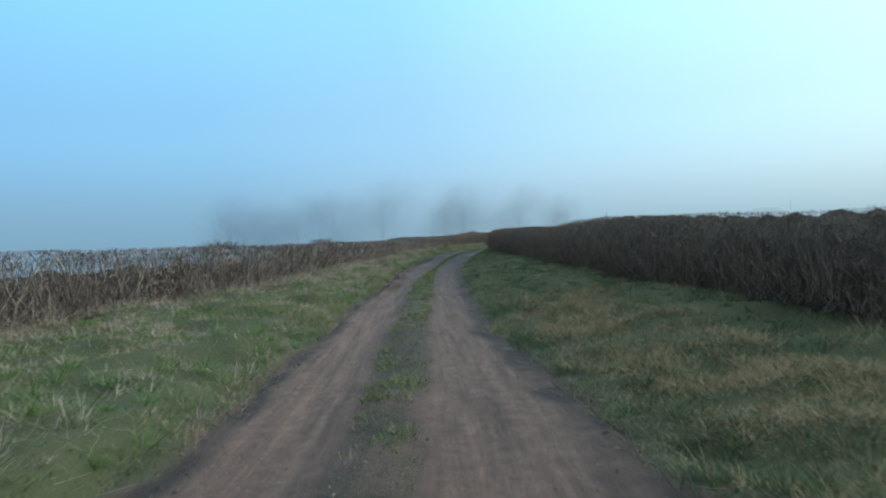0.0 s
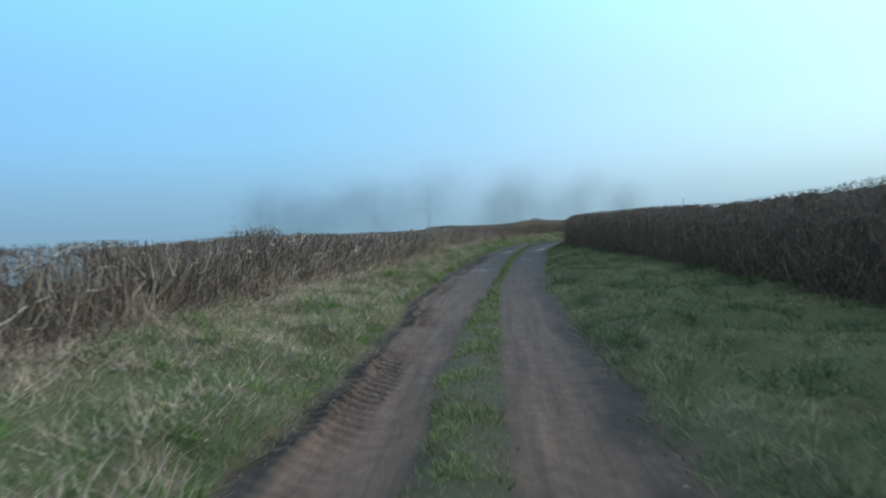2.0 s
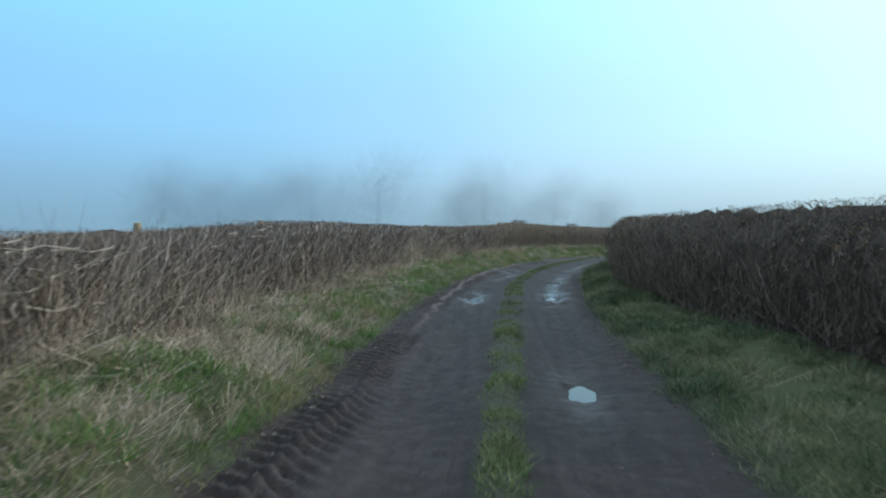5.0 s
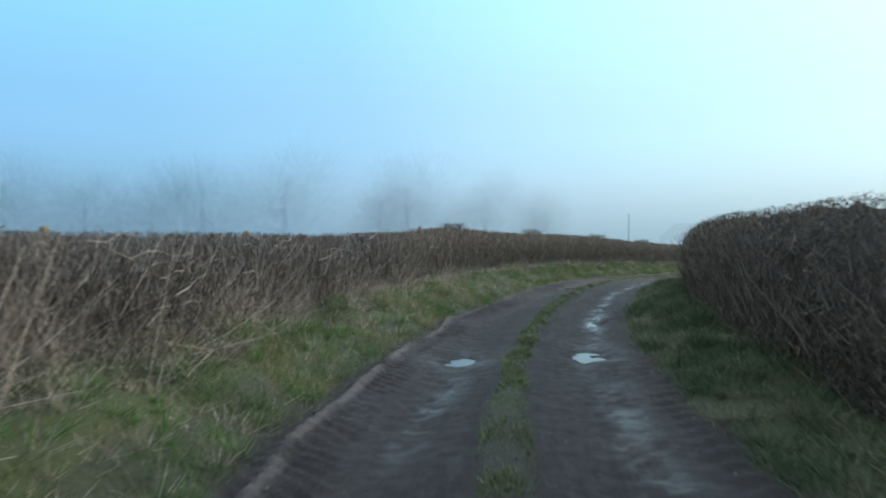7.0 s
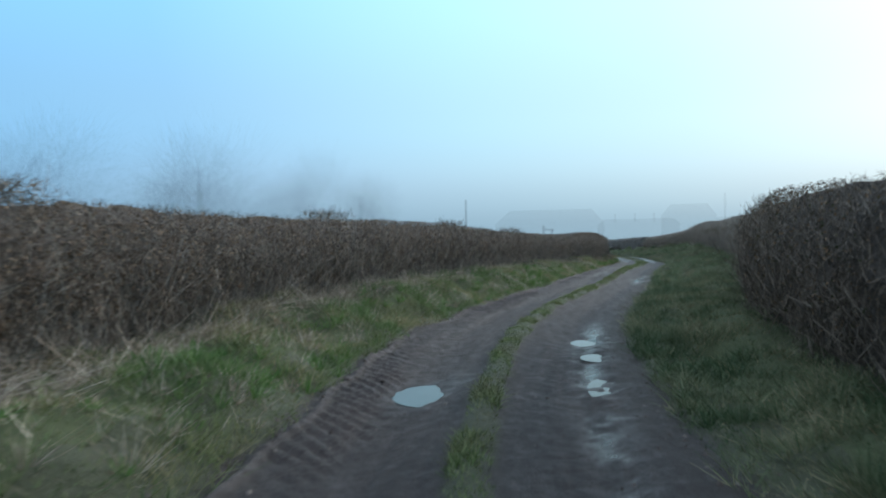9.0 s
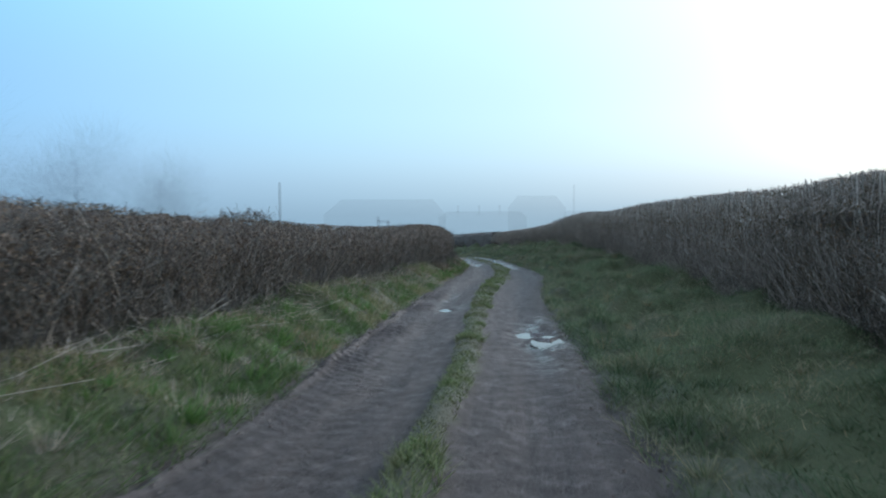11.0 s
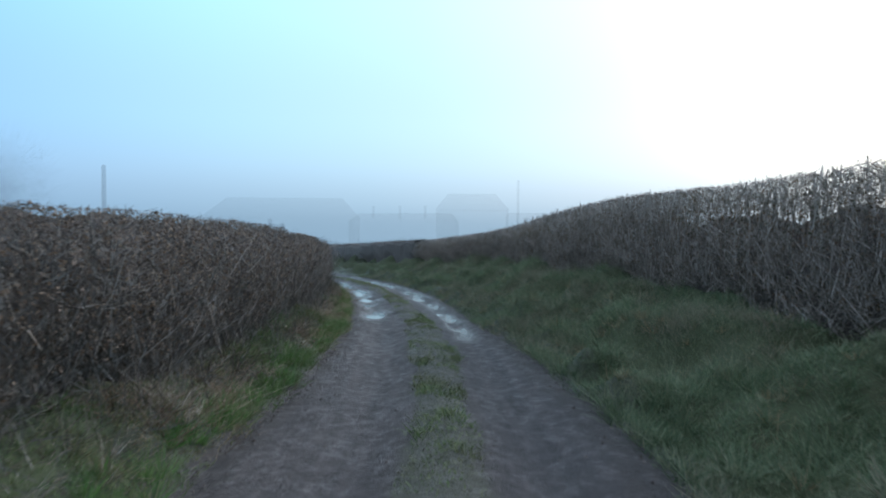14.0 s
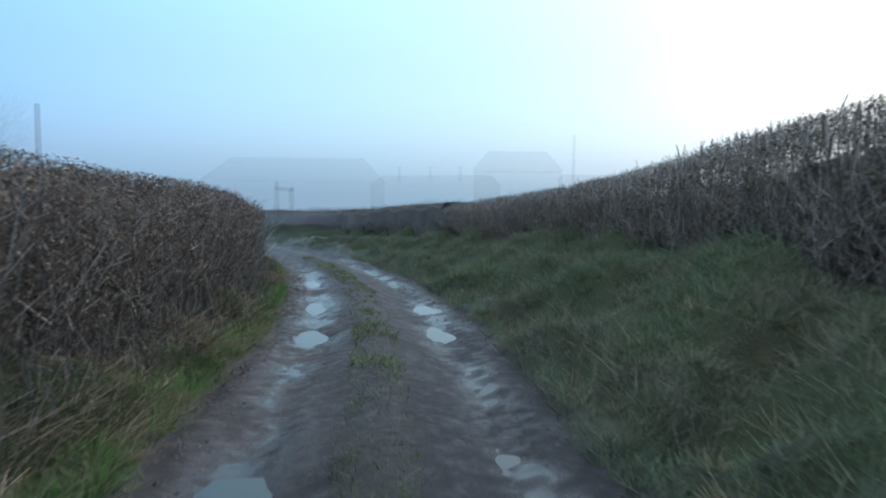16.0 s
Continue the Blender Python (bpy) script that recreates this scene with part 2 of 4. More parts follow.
STRIP_GRASS = ((-12, 0.30), (11, 0.42), (16, 0.85), (44, 0.9), (47, 0.4), (53, 0.45), (56, 1.0), (70, 1.0), (98, 0.95), (104, 0.7), (109, 0.6), (112, 0.32), (128, 0.35))
# how far inside the left edge the wheels have squeezed up a ridge
RIDGE = ((-12, 0.05), (40, 0.3), (44, 0.42), (49, 0.38), (54, 0.18), (60, 0.12), (70, 0.06), (96, 0.1), (128, 0.05))


def edge_left(s):
    return along(LEFT_EDGE, s) + 0.16 * (rough_at(s, 0, 2.3, 3) - 0.5) + 0.12 * (rough_at(s, 0, 0.5, 4) - 0.5)


def edge_right(s):
    return along(RIGHT_EDGE, s) + 0.16 * (rough_at(s, 0, 2.7, 5) - 0.5) + 0.12 * (rough_at(s, 0, 0.5, 6) - 0.5)


def strip_half(s):
    return along(STRIP_HALF, s) * (0.7 + 0.6 * rough_at(s, 0, 0.7, 8))


def strip_middle(s):
    return along(STRIP_MIDDLE, s) + 0.08 * (rough_at(s, 4, 0.9, 9) - 0.5)


# puddles: metres along, to the right, half length, half width, depth of the hollow, how broken their water is
PUDDLES = ((35.7, -0.87, 0.40, 0.32, 0.035, 0.7), (42.1, 0.73, 0.42, 0.17, 0.03, 0.6), (50.0, -0.67, 0.45, 0.25, 0.04, 0.15), (50.7, 1.04, 0.62, 0.34, 0.045, 1.0), (54.1, 1.06, 0.25, 0.20, 0.03, 0.4),
           (59.1, 0.92, 0.46, 0.26, 0.045, 1.0), (58.5, -0.70, 0.38, 0.46, 0.05, 0.75), (62.6, 0.86, 0.45, 0.17, 0.03, 1.4), (70.6, -0.72, 0.36, 0.27, 0.05, 0.1),
           (73.8, 0.68, 0.28, 0.20, 0.045, 0.3), (72.5, 0.79, 0.22, 0.14, 0.04, 0.4), (71.0, 0.85, 0.45, 0.14, 0.025, 1.2), (88.4, 0.86, 0.60, 0.30, 0.045, 2.4), (87.6, 1.02, 0.50, 0.24, 0.04, 1.2), (91.5, -0.70, 0.36, 0.26, 0.035, 0.6),
           (111.1, -0.82, 0.27, 0.42, 0.055, 0.15), (115.4, -0.86, 0.55, 0.42, 0.06, 0.15), (117.6, -0.86, 0.65, 0.26, 0.05, 0.3), (121.0, -0.75, 0.65, 0.20, 0.05, 0.3), (115.4, 0.66, 0.60, 0.28, 0.055, 0.4), (117.2, 0.80, 0.50, 0.22, 0.05, 0.3),
           (111.6, 0.61, 0.28, 0.16, 0.035, 0.8))
# the wettest ruts, whose mud shines: from, to, metres to the right at both ends, half width, how soaked
SOAKED = ((60.0, 75.5, 0.88, 0.66, 0.17, 0.6), (49.0, 57.5, 1.02, 0.98, 0.24, 0.5), (86.0, 90.5, 0.86, 0.90, 0.26, 0.6), (48.5, 51.5, -0.66, -0.62, 0.22, 0.4),
          (107.5, 127.0, 0.66, 0.76, 0.22, 1.0), (110.5, 126.0, -0.92, -0.66, 0.26, 0.9), (55.0, 57.4, -0.70, -0.62, 0.20, 0.6), (92.5, 95.0, -0.92, -0.94, 0.2, 0.4))


def land(s, d):
    """Height of the ground at s, d."""
    s, d = np.broadcast_arrays(np.asarray(s, float), np.asarray(d, float))
    left, right = edge_left(s), edge_right(s)
    foot_l, foot_r, bank_l, bank_r = along(LEFT_FOOT, s), along(RIGHT_FOOT, s), along(LEFT_BANK, s), along(RIGHT_BANK, s)
    z = fall(s)
    # the two worn wheel tracks and the strip between them
    mid_s = strip_middle(s)
    strip = np.exp(-(((d - mid_s) / (strip_half(s) * 1.1)) ** 2))
    inside = fade(d, left - 0.05, left + 0.12) * (1 - fade(d, right - 0.12, right + 0.05))
    z = z + inside * (0.025 + (0.05 + 0.04 * along(STRIP_GRASS, s)) * strip + 0.016 * (rough_at(s, d, 0.9, 11) - 0.5) + 0.011 * (rough_at(s, d * 1.5, 0.25, 12) - 0.5) + 0.010 * (rough_at(s, d, 0.11, 19) - 0.5))
    for rut in (mid_s - 0.72, mid_s + 0.72):
        z = z - 0.035 * inside * np.exp(-(((d - rut) / 0.26) ** 2)) * (0.5 + fade(s, 25, 45))
    # tyre lugs pressed into the mud beside the left track
    soft = fade(s, 12, 20) * (1 - fade(s, 92, 98))
    band = np.exp(-(((d - left - 0.28) / 0.27) ** 4)) * soft * (0.25 + 0.75 * fade(rough_at(s, d, 1.1, 13), 0.25, 0.55))
    lugs = np.sin((s + (d - left) * 0.75 + 0.10 * (rough_at(s, 9.0, 0.7, 18) - 0.5)) * 2 * np.pi / 0.17)
    z = z - (0.066 - 0.030 * fade(s, 44, 52)) * band * np.clip(1.9 * lugs - 0.25, 0, 1) * (0.6 + 0.8 * rough_at(s, d, 0.2, 41)) + 0.02 * band
    band = np.exp(-(((d - right + 0.14) / 0.14) ** 2)) * fade(s, 40, 46) * (1 - fade(s, 62, 68)) * rough_at(s, 2.0, 2.0, 14)
    z = z + 0.020 * band * np.clip(np.sin((s - d * 0.9) * 2 * np.pi / 0.26) * 1.6, -1, 1)
    # fainter tread across both ruts where the mud is soft
    for rut in (mid_s - 0.72, mid_s + 0.72):
        band = np.exp(-(((d - rut) / 0.30) ** 4)) * fade(s, 40, 50) * (1 - fade(s, 88, 98)) * fade(rough_at(s, d, 1.6, 21), 0.4, 0.7)
        z = z - 0.014 * band * np.maximum(np.sin((s + np.abs(d - rut) * 0.8) * 2 * np.pi / 0.24), 0) ** 7
    # the ridge squeezed up along the left edge
    z = z + (0.022 + 0.045 * rough_at(s, d, 0.16, 47)) * np.exp(-(((d - left - along(RIDGE, s) - 0.05 * (rough_at(s, 2.0, 0.5, 48) - 0.5)) / 0.055) ** 2)) * soft * fade(rough_at(s, 3.0, 0.9, 22), 0.15, 0.5)
    still = 0.0
    for ps, pd, length, wide, _deep, broken in PUDDLES:
        still = np.maximum(still, (1 - min(broken, 1.0)) * np.exp(-(((s - ps) / (1.1 * length)) ** 4) - ((d - pd) / (1.2 * wide)) ** 4))
    for s0, s1, d0, d1, wide, _soak in SOAKED:
        mid = d0 + (d1 - d0) * (s - s0) / (s1 - s0) + 0.10 * (rough_at(s, d0, 1.7, 24) - 0.5)
        trough = fade(s, s0, s0 + 1) * (1 - fade(s, s1 - 1, s1)) * np.exp(-(((d - mid) / wide) ** 2))
        z = z - 0.018 * trough + (0.015 * (rough_at(s * 0.7, d, 0.17, 25) - 0.5) + 0.016 * (rough_at(s, d, 0.07, 26) - 0.5)) * np.sqrt(trough) * (1 - still)
    for ps, pd, length, wide, deep, broken in PUDDLES:
        bowl = np.exp(-(((s - ps) / (0.8 * length)) ** 2) - ((d - pd) / (1.1 * wide)) ** 2)
        z = z - deep * bowl + broken * (0.050 * (rough_at(s * 0.9, d * 0.5, 0.15, 33) - 0.5) + 0.026 * (rough_at(s, d, 0.07, 34) - 0.5)) * np.sqrt(bowl) + 0.018 * (rough_at(s, d, 0.3, 35) - 0.5) * np.sqrt(bowl)
    # verges and banks
    lumps = 0.26 * (rough_at(s, d, 0.75, 15) - 0.5) + 0.12 * (rough_at(s, d, 0.3, 16) - 0.5)
    up_l = fade(-d, -left - 0.05, -left + 0.15) * 0.06 + fade(-d, -left + 0.02, -left + 0.9) * bank_l * 0.6 + fade(-d, -left + 0.3, -foot_l + 0.2) * bank_l * 0.4
    up_r = fade(d, right, right + 0.15) * 0.05 + fade(d, right + 0.15, foot_r + 0.1) * bank_r
    out_l, out_r = fade(-d, -left, -left + 0.5), fade(d, right, right + 0.5)
    z = z + up_l + up_r + lumps * (out_l + out_r * (1 + 1.2 * fade(s, 84, 94)))
    # behind the hedges the fields fall away
    z = z - 0.55 * fade(-d, -foot_l + 1.6, -foot_l + 8) - (bank_r + 0.5) * fade(d, foot_r + 1.8, foot_r + 8)
    z = z - 1.0 * fade(np.abs(d), 12.5, 16.5)
    return z


def field_z(x, y):
    """Height of the open fields: level with the lane beside it, and falling away from it on both sides."""
    x, y = np.atleast_1d(np.asarray(x, float)), np.atleast_1d(np.asarray(y, float))
    gap = np.hypot(x[..., None] - TABLE[::4, 0], y[..., None] - TABLE[::4, 1])
    near = gap.argmin(-1)
    away = gap.min(-1)
    return fall(TABLE_S[::4])[near] - 0.60 - 0.028 * np.maximum(0, away - 14) - 1.2 * (1 - fade(away, 9.5, 13.5))


def mud_at(s, d):
    """Where dark churned mud lies: along both edges of the track and beside the grass strip."""
    left, right = edge_left(s), edge_right(s)
    edge = 1.05 * np.exp(-(((d - left - 0.06) / 0.15) ** 4)) * (1 - 0.6 * fade(s, 36, 44) * (1 - fade(s, 62, 68))) + 1.1 * np.exp(-(((d - right + 0.12) / 0.20) ** 4))
    middle = np.exp(-((np.abs(d - strip_middle(s)) / (strip_half(s) + 0.09)) ** 4))
    return np.clip((edge + middle) * (0.15 + 0.8 * rough_at(s, d, 0.5, 27) + 0.5 * rough_at(s, d, 0.13, 37)), 0, 1)


def turf_at(s, d):
    """Where the bare track ends and turf begins, with a ragged border."""
    ragged = 0.14 * (rough_at(s, d, 0.3, 45) - 0.5) + 0.08 * (rough_at(s, d, 0.1, 46) - 0.5)
    grown = along(STRIP_GRASS, s) ** 2 * (1 - fade(np.abs(d - strip_middle(s)) + 0.6 * ragged, strip_half(s) * 0.8, strip_half(s) * 1.1))
    return np.clip(0.8 * grown + fade(-d + ragged, 0.02 - edge_left(s), 0.14 - edge_left(s)) + fade(d + ragged, edge_right(s) + 0.02, edge_right(s) + 0.14), 0, 1)


def wet_at(s, d):
    """Where the mud stays soaked: round the puddles and along the wettest ruts."""
    out = np.zeros(np.broadcast(s, d).shape)
    for s0, s1, d0, d1, wide, soak in SOAKED:
        mid = d0 + (d1 - d0) * (s - s0) / (s1 - s0) + 0.10 * (rough_at(s, d0, 1.7, 24) - 0.5)
        out += 1.2 * soak * fade(s, s0 - 1, s0 + 1) * (1 - fade(s, s1 - 1, s1 + 1)) * np.exp(-(((d - mid) / (0.9 * wide)) ** 2))
    for ps, pd, length, wide, _deep, _broken in PUDDLES:
        out += 0.5 * np.exp(-(((s - ps) / (2.2 * length)) ** 2) - ((d - pd) / (1.5 * wide)) ** 2)
    return np.clip(out * fade(0.55 * rough_at(s * 0.6, d, 0.30, 28) + 0.45 * rough_at(s, d, 0.085, 38), 0.25, 0.7), 0, 1)


def clay_at(s, d):
    """Where wheels have smeared a pale, smooth ridge of clay along the left edge."""
    ridge = np.exp(-(((d - edge_left(s) - along(RIDGE, s)) / 0.06) ** 4)) * fade(s, 42, 50) * (1 - 0.5 * fade(s, 60, 66)) * (1 - fade(s, 90, 96))
    return ridge * fade(rough_at(s, d, 0.6, 29), 0.15, 0.45)


def grid_mesh(name, ss, dd, height):
    s, d = np.meshgrid(ss, dd, indexing="ij")
    x, y = on_plan(s, d)
    verts = np.stack([x, y, height(s, d)], -1).reshape(-1, 3)
    n, m = len(ss), len(dd)
    i, j = np.meshgrid(np.arange(n - 1), np.arange(m - 1), indexing="ij")
    a = (i * m + j).ravel()
    return mesh_of(name, verts, np.stack([a, a + 1, a + m + 1, a + m], -1), smooth=True)


def mesh_of(name, verts, faces, smooth=False):
    """A mesh from arrays; faces all have the same number of corners."""
    me = bpy.data.meshes.new(name)
    verts, faces = np.asarray(verts, np.float32), np.asarray(faces, np.int32)
    k = faces.shape[1]
    me.vertices.add(len(verts))
    me.vertices.foreach_set("co", verts.ravel())
    me.loops.add(faces.size)
    me.loops.foreach_set("vertex_index", faces.ravel())
    me.polygons.add(len(faces))
    me.polygons.foreach_set("loop_start", np.arange(0, faces.size, k, dtype=np.int32))
    me.polygons.foreach_set("use_smooth", np.full(len(faces), smooth))
    me.update(calc_edges=True)
    return me


def sticks(a, b, ra, rb, sides=3):
    """Vertices and quads of tapered prisms from a to b."""
    a, b = np.asarray(a, float), np.asarray(b, float)
    n = len(a)
    way = b - a
    way /= np.linalg.norm(way, axis=1)[:, None] + 1e-9
    side = np.cross(way, np.where(np.abs(way[:, 2:]) > 0.9, [1.0, 0, 0], [0, 0, 1.0]))
    side /= np.linalg.norm(side, axis=1)[:, None] + 1e-9
    other = np.cross(way, side)
    ra, rb = np.broadcast_to(ra, n)[:, None], np.broadcast_to(rb, n)[:, None]
    ring = []
    for base, r in ((a, ra), (b, rb)):
        for k in range(sides):
            t = 2 * math.pi * k / sides
            ring.append(base + r * (math.cos(t) * side + math.sin(t) * other))
    verts = np.stack(ring, 1).reshape(-1, 3)
    o = (np.arange(n) * 2 * sides)[:, None]
    quads = np.concatenate([o + np.array([[k, (k + 1) % sides, sides + (k + 1) % sides, sides + k]]) for k in range(sides)], 1).reshape(-1, 4)
    return verts, quads


def blades(root, way, width, bend, rng):
    """Vertices and quads of grass blades, narrowing to the tip."""
    n = len(root)
    turn = rng.uniform(0, 2 * math.pi, n)
    side = np.stack([np.cos(turn), np.sin(turn), np.zeros(n)], -1) * np.broadcast_to(width, n)[:, None] * 0.5
    tip = root + way + bend
    verts = np.stack([root - side, root + side, tip + side * 0.25, tip - side * 0.25], 1).reshape(-1, 3)
    quads = (np.arange(n) * 4)[:, None] + np.arange(4)[None]
    return verts, quads


def ribbons(a, b, width, rng):
    """Vertices and quads of thin tapering strips from a to b, each turned its own way."""
    way = b - a
    side = np.cross(way, rng.normal(size=a.shape))
    side *= (np.broadcast_to(width, len(a)) / (np.linalg.norm(side, axis=1) + 1e-9))[:, None] * 0.5
    verts = np.stack([a - side, a + side, b + side * 0.45, b - side * 0.45], 1).reshape(-1, 3)
    return verts, (np.arange(len(a)) * 4)[:, None] + np.arange(4)[None]


def leaves(centre, size, rng):
    """Vertices and quads of small leaves, turned all ways."""
    n = len(centre)
    u = rng.normal(size=(n, 3))
    u /= np.linalg.norm(u, axis=1)[:, None]
    v = np.cross(u, rng.normal(size=(n, 3)))
    v /= np.linalg.norm(v, axis=1)[:, None]
    size = np.broadcast_to(size, n)[:, None]
    verts = np.stack([centre - u * size, centre + v * size * 0.55, centre + u * size, centre - v * size * 0.55], 1).reshape(-1, 3)
    return verts, (np.arange(n) * 4)[:, None] + np.arange(4)[None]


def thing(name, me, mat, label="", category="", kind="", group="", parent=None):
    ob = new(name, me)
    me.materials.append(mat)
    if parent:
        ob.parent = parent
        if label:
            tagged(ob, label)
    else:
        tagged(ob, label, category, group, kind)
    return ob

# ---- ground ----
def ground_material():
    m, n, l, shader = material("soil_and_turf", 0.95)
    fine, mid, wide = noise_node(n, l, 38.0, 5.0), noise_node(n, l, 5.0, 5.0), noise_node(n, l, 0.7, 3.0)
    earth = blend(n, l, mid.outputs[0], (0.034, 0.033, 0.018), (0.075, 0.070, 0.036))
    turf = blend(n, l, fine.outputs[0], (0.022, 0.032, 0.014), (0.075, 0.088, 0.040))
    edge = ramp(n, [(0.55, (0, 0, 0)), (0.75, (1, 1, 1))])
    l.new(wide.outputs[0], edge.inputs[0])
    l.new(blend(n, l, edge.outputs[0], turf, earth), shader.inputs["Base Color"])
    bump(n, l, shader, fine.outputs[0], 0.6, 0.03)
    return m


def track_material():
    """Worn earth and stone: pale and dry at the start of the lane, dark wet mud further on."""
    m, n, l, shader = material("track_earth", 0.8)
    grit, mid, wide = noise_node(n, l, 60.0, 6.0, 0.7), noise_node(n, l, 7.0, 5.0), noise_node(n, l, 0.8, 4.0)
    dry = blend(n, l, mid.outputs[0], (0.054, 0.035, 0.0255), (0.165, 0.115, 0.086))
    wet = blend(n, l, mid.outputs[0], (0.0108, 0.0088, 0.0078), (0.046, 0.038, 0.0340))
    place = n.new("ShaderNodeTexCoord")
    part = n.new("ShaderNodeSeparateXYZ")
    l.new(place.outputs["Object"], part.inputs[0])
    far = n.new("ShaderNodeMapRange")
    far.inputs["From Min"].default_value, far.inputs["From Max"].default_value = 12.0, 40.0
    l.new(part.outputs["Y"], far.inputs["Value"])
    share = n.new("ShaderNodeMath")
    share.operation = "MULTIPLY_ADD"
    share.inputs[1].default_value, share.inputs[2].default_value = 0.55, -0.27
    l.new(wide.outputs[0], share.inputs[0])
    total = n.new("ShaderNodeMath")
    total.operation, total.use_clamp = "ADD", True
    l.new(far.outputs[0], total.inputs[0])
    l.new(share.outputs[0], total.inputs[1])
    colour = blend(n, l, total.outputs[0], dry, wet)
    # grey silt and gravel towards the bend, partly paled to stand in for haze
    silt_haze = n.new("ShaderNodeMapRange")
    silt_haze.inputs["From Min"].default_value, silt_haze.inputs["From Max"].default_value = 66.0, 92.0
    l.new(part.outputs["Y"], silt_haze.inputs["Value"])
    colour = blend(n, l, silt_haze.outputs[0], colour, blend(n, l, mid.outputs[0], (0.017, 0.0148, 0.0136), (0.068, 0.059, 0.054)))
    # streaks drawn out along the lane by the wheels
    lane = n.new("ShaderNodeAttribute")
    lane.attribute_name = "lane"
    drawn = n.new("ShaderNodeVectorMath")
    drawn.operation, drawn.inputs[1].default_value = "MULTIPLY", (0.45, 8.0, 1.0)
    l.new(lane.outputs["Vector"], drawn.inputs[0])
    streak = noise_node(n, l, 1.0, 5.0, 0.65, drawn.outputs[0])
    grain = ramp(n, [(0.30, (0.45, 0.45, 0.45)), (0.50, (0.95, 0.95, 0.95)), (0.72, (1.5, 1.45, 1.42))], "LINEAR")
    l.new(streak.outputs[0], grain.inputs[0])
    colour = blend(n, l, 0.85, colour, grain.outputs[0], "MULTIPLY")
    mud = n.new("ShaderNodeAttribute")
    mud.attribute_name = "mud"
    colour = blend(n, l, mud.outputs["Fac"], colour, (0.026, 0.021, 0.017))
    clay = n.new("ShaderNodeAttribute")
    clay.attribute_name = "clay"
    colour = blend(n, l, clay.outputs["Fac"], colour, (0.115, 0.098, 0.088))
    speck = ramp(n, [(0.62, (0, 0, 0)), (0.72, (1, 1, 1))])
    l.new(grit.outputs[0], speck.inputs[0])
    stone = n.new("ShaderNodeMath")
    stone.operation = "MULTIPLY"
    stone.inputs[1].default_value = 0.6
    l.new(speck.outputs[0], stone.inputs[0])
    colour = blend(n, l, stone.outputs[0], colour, (0.19, 0.160, 0.135))
    turf = n.new("ShaderNodeAttribute")
    turf.attribute_name = "turf"
    l.new(blend(n, l, turf.outputs["Fac"], colour, blend(n, l, grit.outputs[0], (0.022, 0.030, 0.014), (0.075, 0.082, 0.040))), shader.inputs["Base Color"])
    # standing wet: a broken shine on the far, muddy stretch
    film = noise_node(n, l, 7.0, 5.0, 0.75)
    shine = ramp(n, [(0.45, (0.75, 0.75, 0.75)), (0.65, (0.48, 0.48, 0.48))])
    l.new(film.outputs[0], shine.inputs[0])
    soaked = n.new("ShaderNodeMapRange")
    soaked.inputs["From Min"].default_value, soaked.inputs["From Max"].default_value = 44.0, 110.0
    soaked.inputs["To Min"].default_value, soaked.inputs["To Max"].default_value = 0.35, 1.0
    l.new(part.outputs["Y"], soaked.inputs["Value"])
    wetness = n.new("ShaderNodeMath")
    wetness.operation = "MULTIPLY"
    l.new(soaked.outputs[0], wetness.inputs[0])
    l.new(total.outputs[0], wetness.inputs[1])
    soak = n.new("ShaderNodeAttribute")
    soak.attribute_name = "wet"
    dull = blend(n, l, wetness.outputs[0], (0.9, 0.9, 0.9), shine.outputs[0])
    gloss = ramp(n, [(0.36, (0.40, 0.40, 0.40)), (0.52, (0.07, 0.07, 0.07))])
    l.new(film.outputs[0], gloss.inputs[0])
    l.new(blend(n, l, soak.outputs["Fac"], dull, gloss.outputs[0]), shader.inputs["Roughness"])
    shader.inputs["Specular IOR Level"].default_value = 0.4
    relief = blend(n, l, 0.5, grit.outputs[0], noise_node(n, l, 22.0, 4.0).outputs[0])
    bump(n, l, shader, relief, 1.0, 0.045)
    calm = n.new("ShaderNodeMapRange")
    calm.inputs["To Min"].default_value, calm.inputs["To Max"].default_value = 1.0, 0.12
    l.new(soak.outputs["Fac"], calm.inputs["Value"])
    l.new(calm.outputs[0], n["Bump"].inputs["Strength"])
    return m


SOIL, EARTH = ground_material(), track_material()
haze_alpha(SOIL)
haze_alpha(EARTH)

SS = np.concatenate([np.arange(-8.0, 8.0, 0.07), np.arange(8.0, 98.0, 0.042), np.arange(98.0, 124.0, 0.055), np.arange(124.0, 150.0, 0.15)])
track_cols = np.concatenate([np.linspace(-2.15, -0.70, 42), np.linspace(-0.65, 1.90, 47)])
road = thing("track", grid_mesh("track", SS, track_cols, land), EARTH, "rutted farm track of worn earth turning to wet mud", "track", "structure")
_s, _d = np.meshgrid(SS, track_cols, indexing="ij")
road.data.attributes.new("mud", "FLOAT", "POINT").data.foreach_set("value", mud_at(_s, _d).astype(np.float32).ravel())
road.data.attributes.new("turf", "FLOAT", "POINT").data.foreach_set("value", turf_at(_s, _d).astype(np.float32).ravel())
road.data.attributes.new("lane", "FLOAT_VECTOR", "POINT").data.foreach_set("vector", np.stack([_s, _d, 0 * _s], -1).astype(np.float32).ravel())
road.data.attributes.new("clay", "FLOAT", "POINT").data.foreach_set("value", clay_at(_s, _d).astype(np.float32).ravel())
road.data.attributes.new("wet", "FLOAT", "POINT").data.foreach_set("value", wet_at(_s, _d).astype(np.float32).ravel())
set_haze_alpha(road.data, 1 - 0.8 * fade(_s, 120, 158))
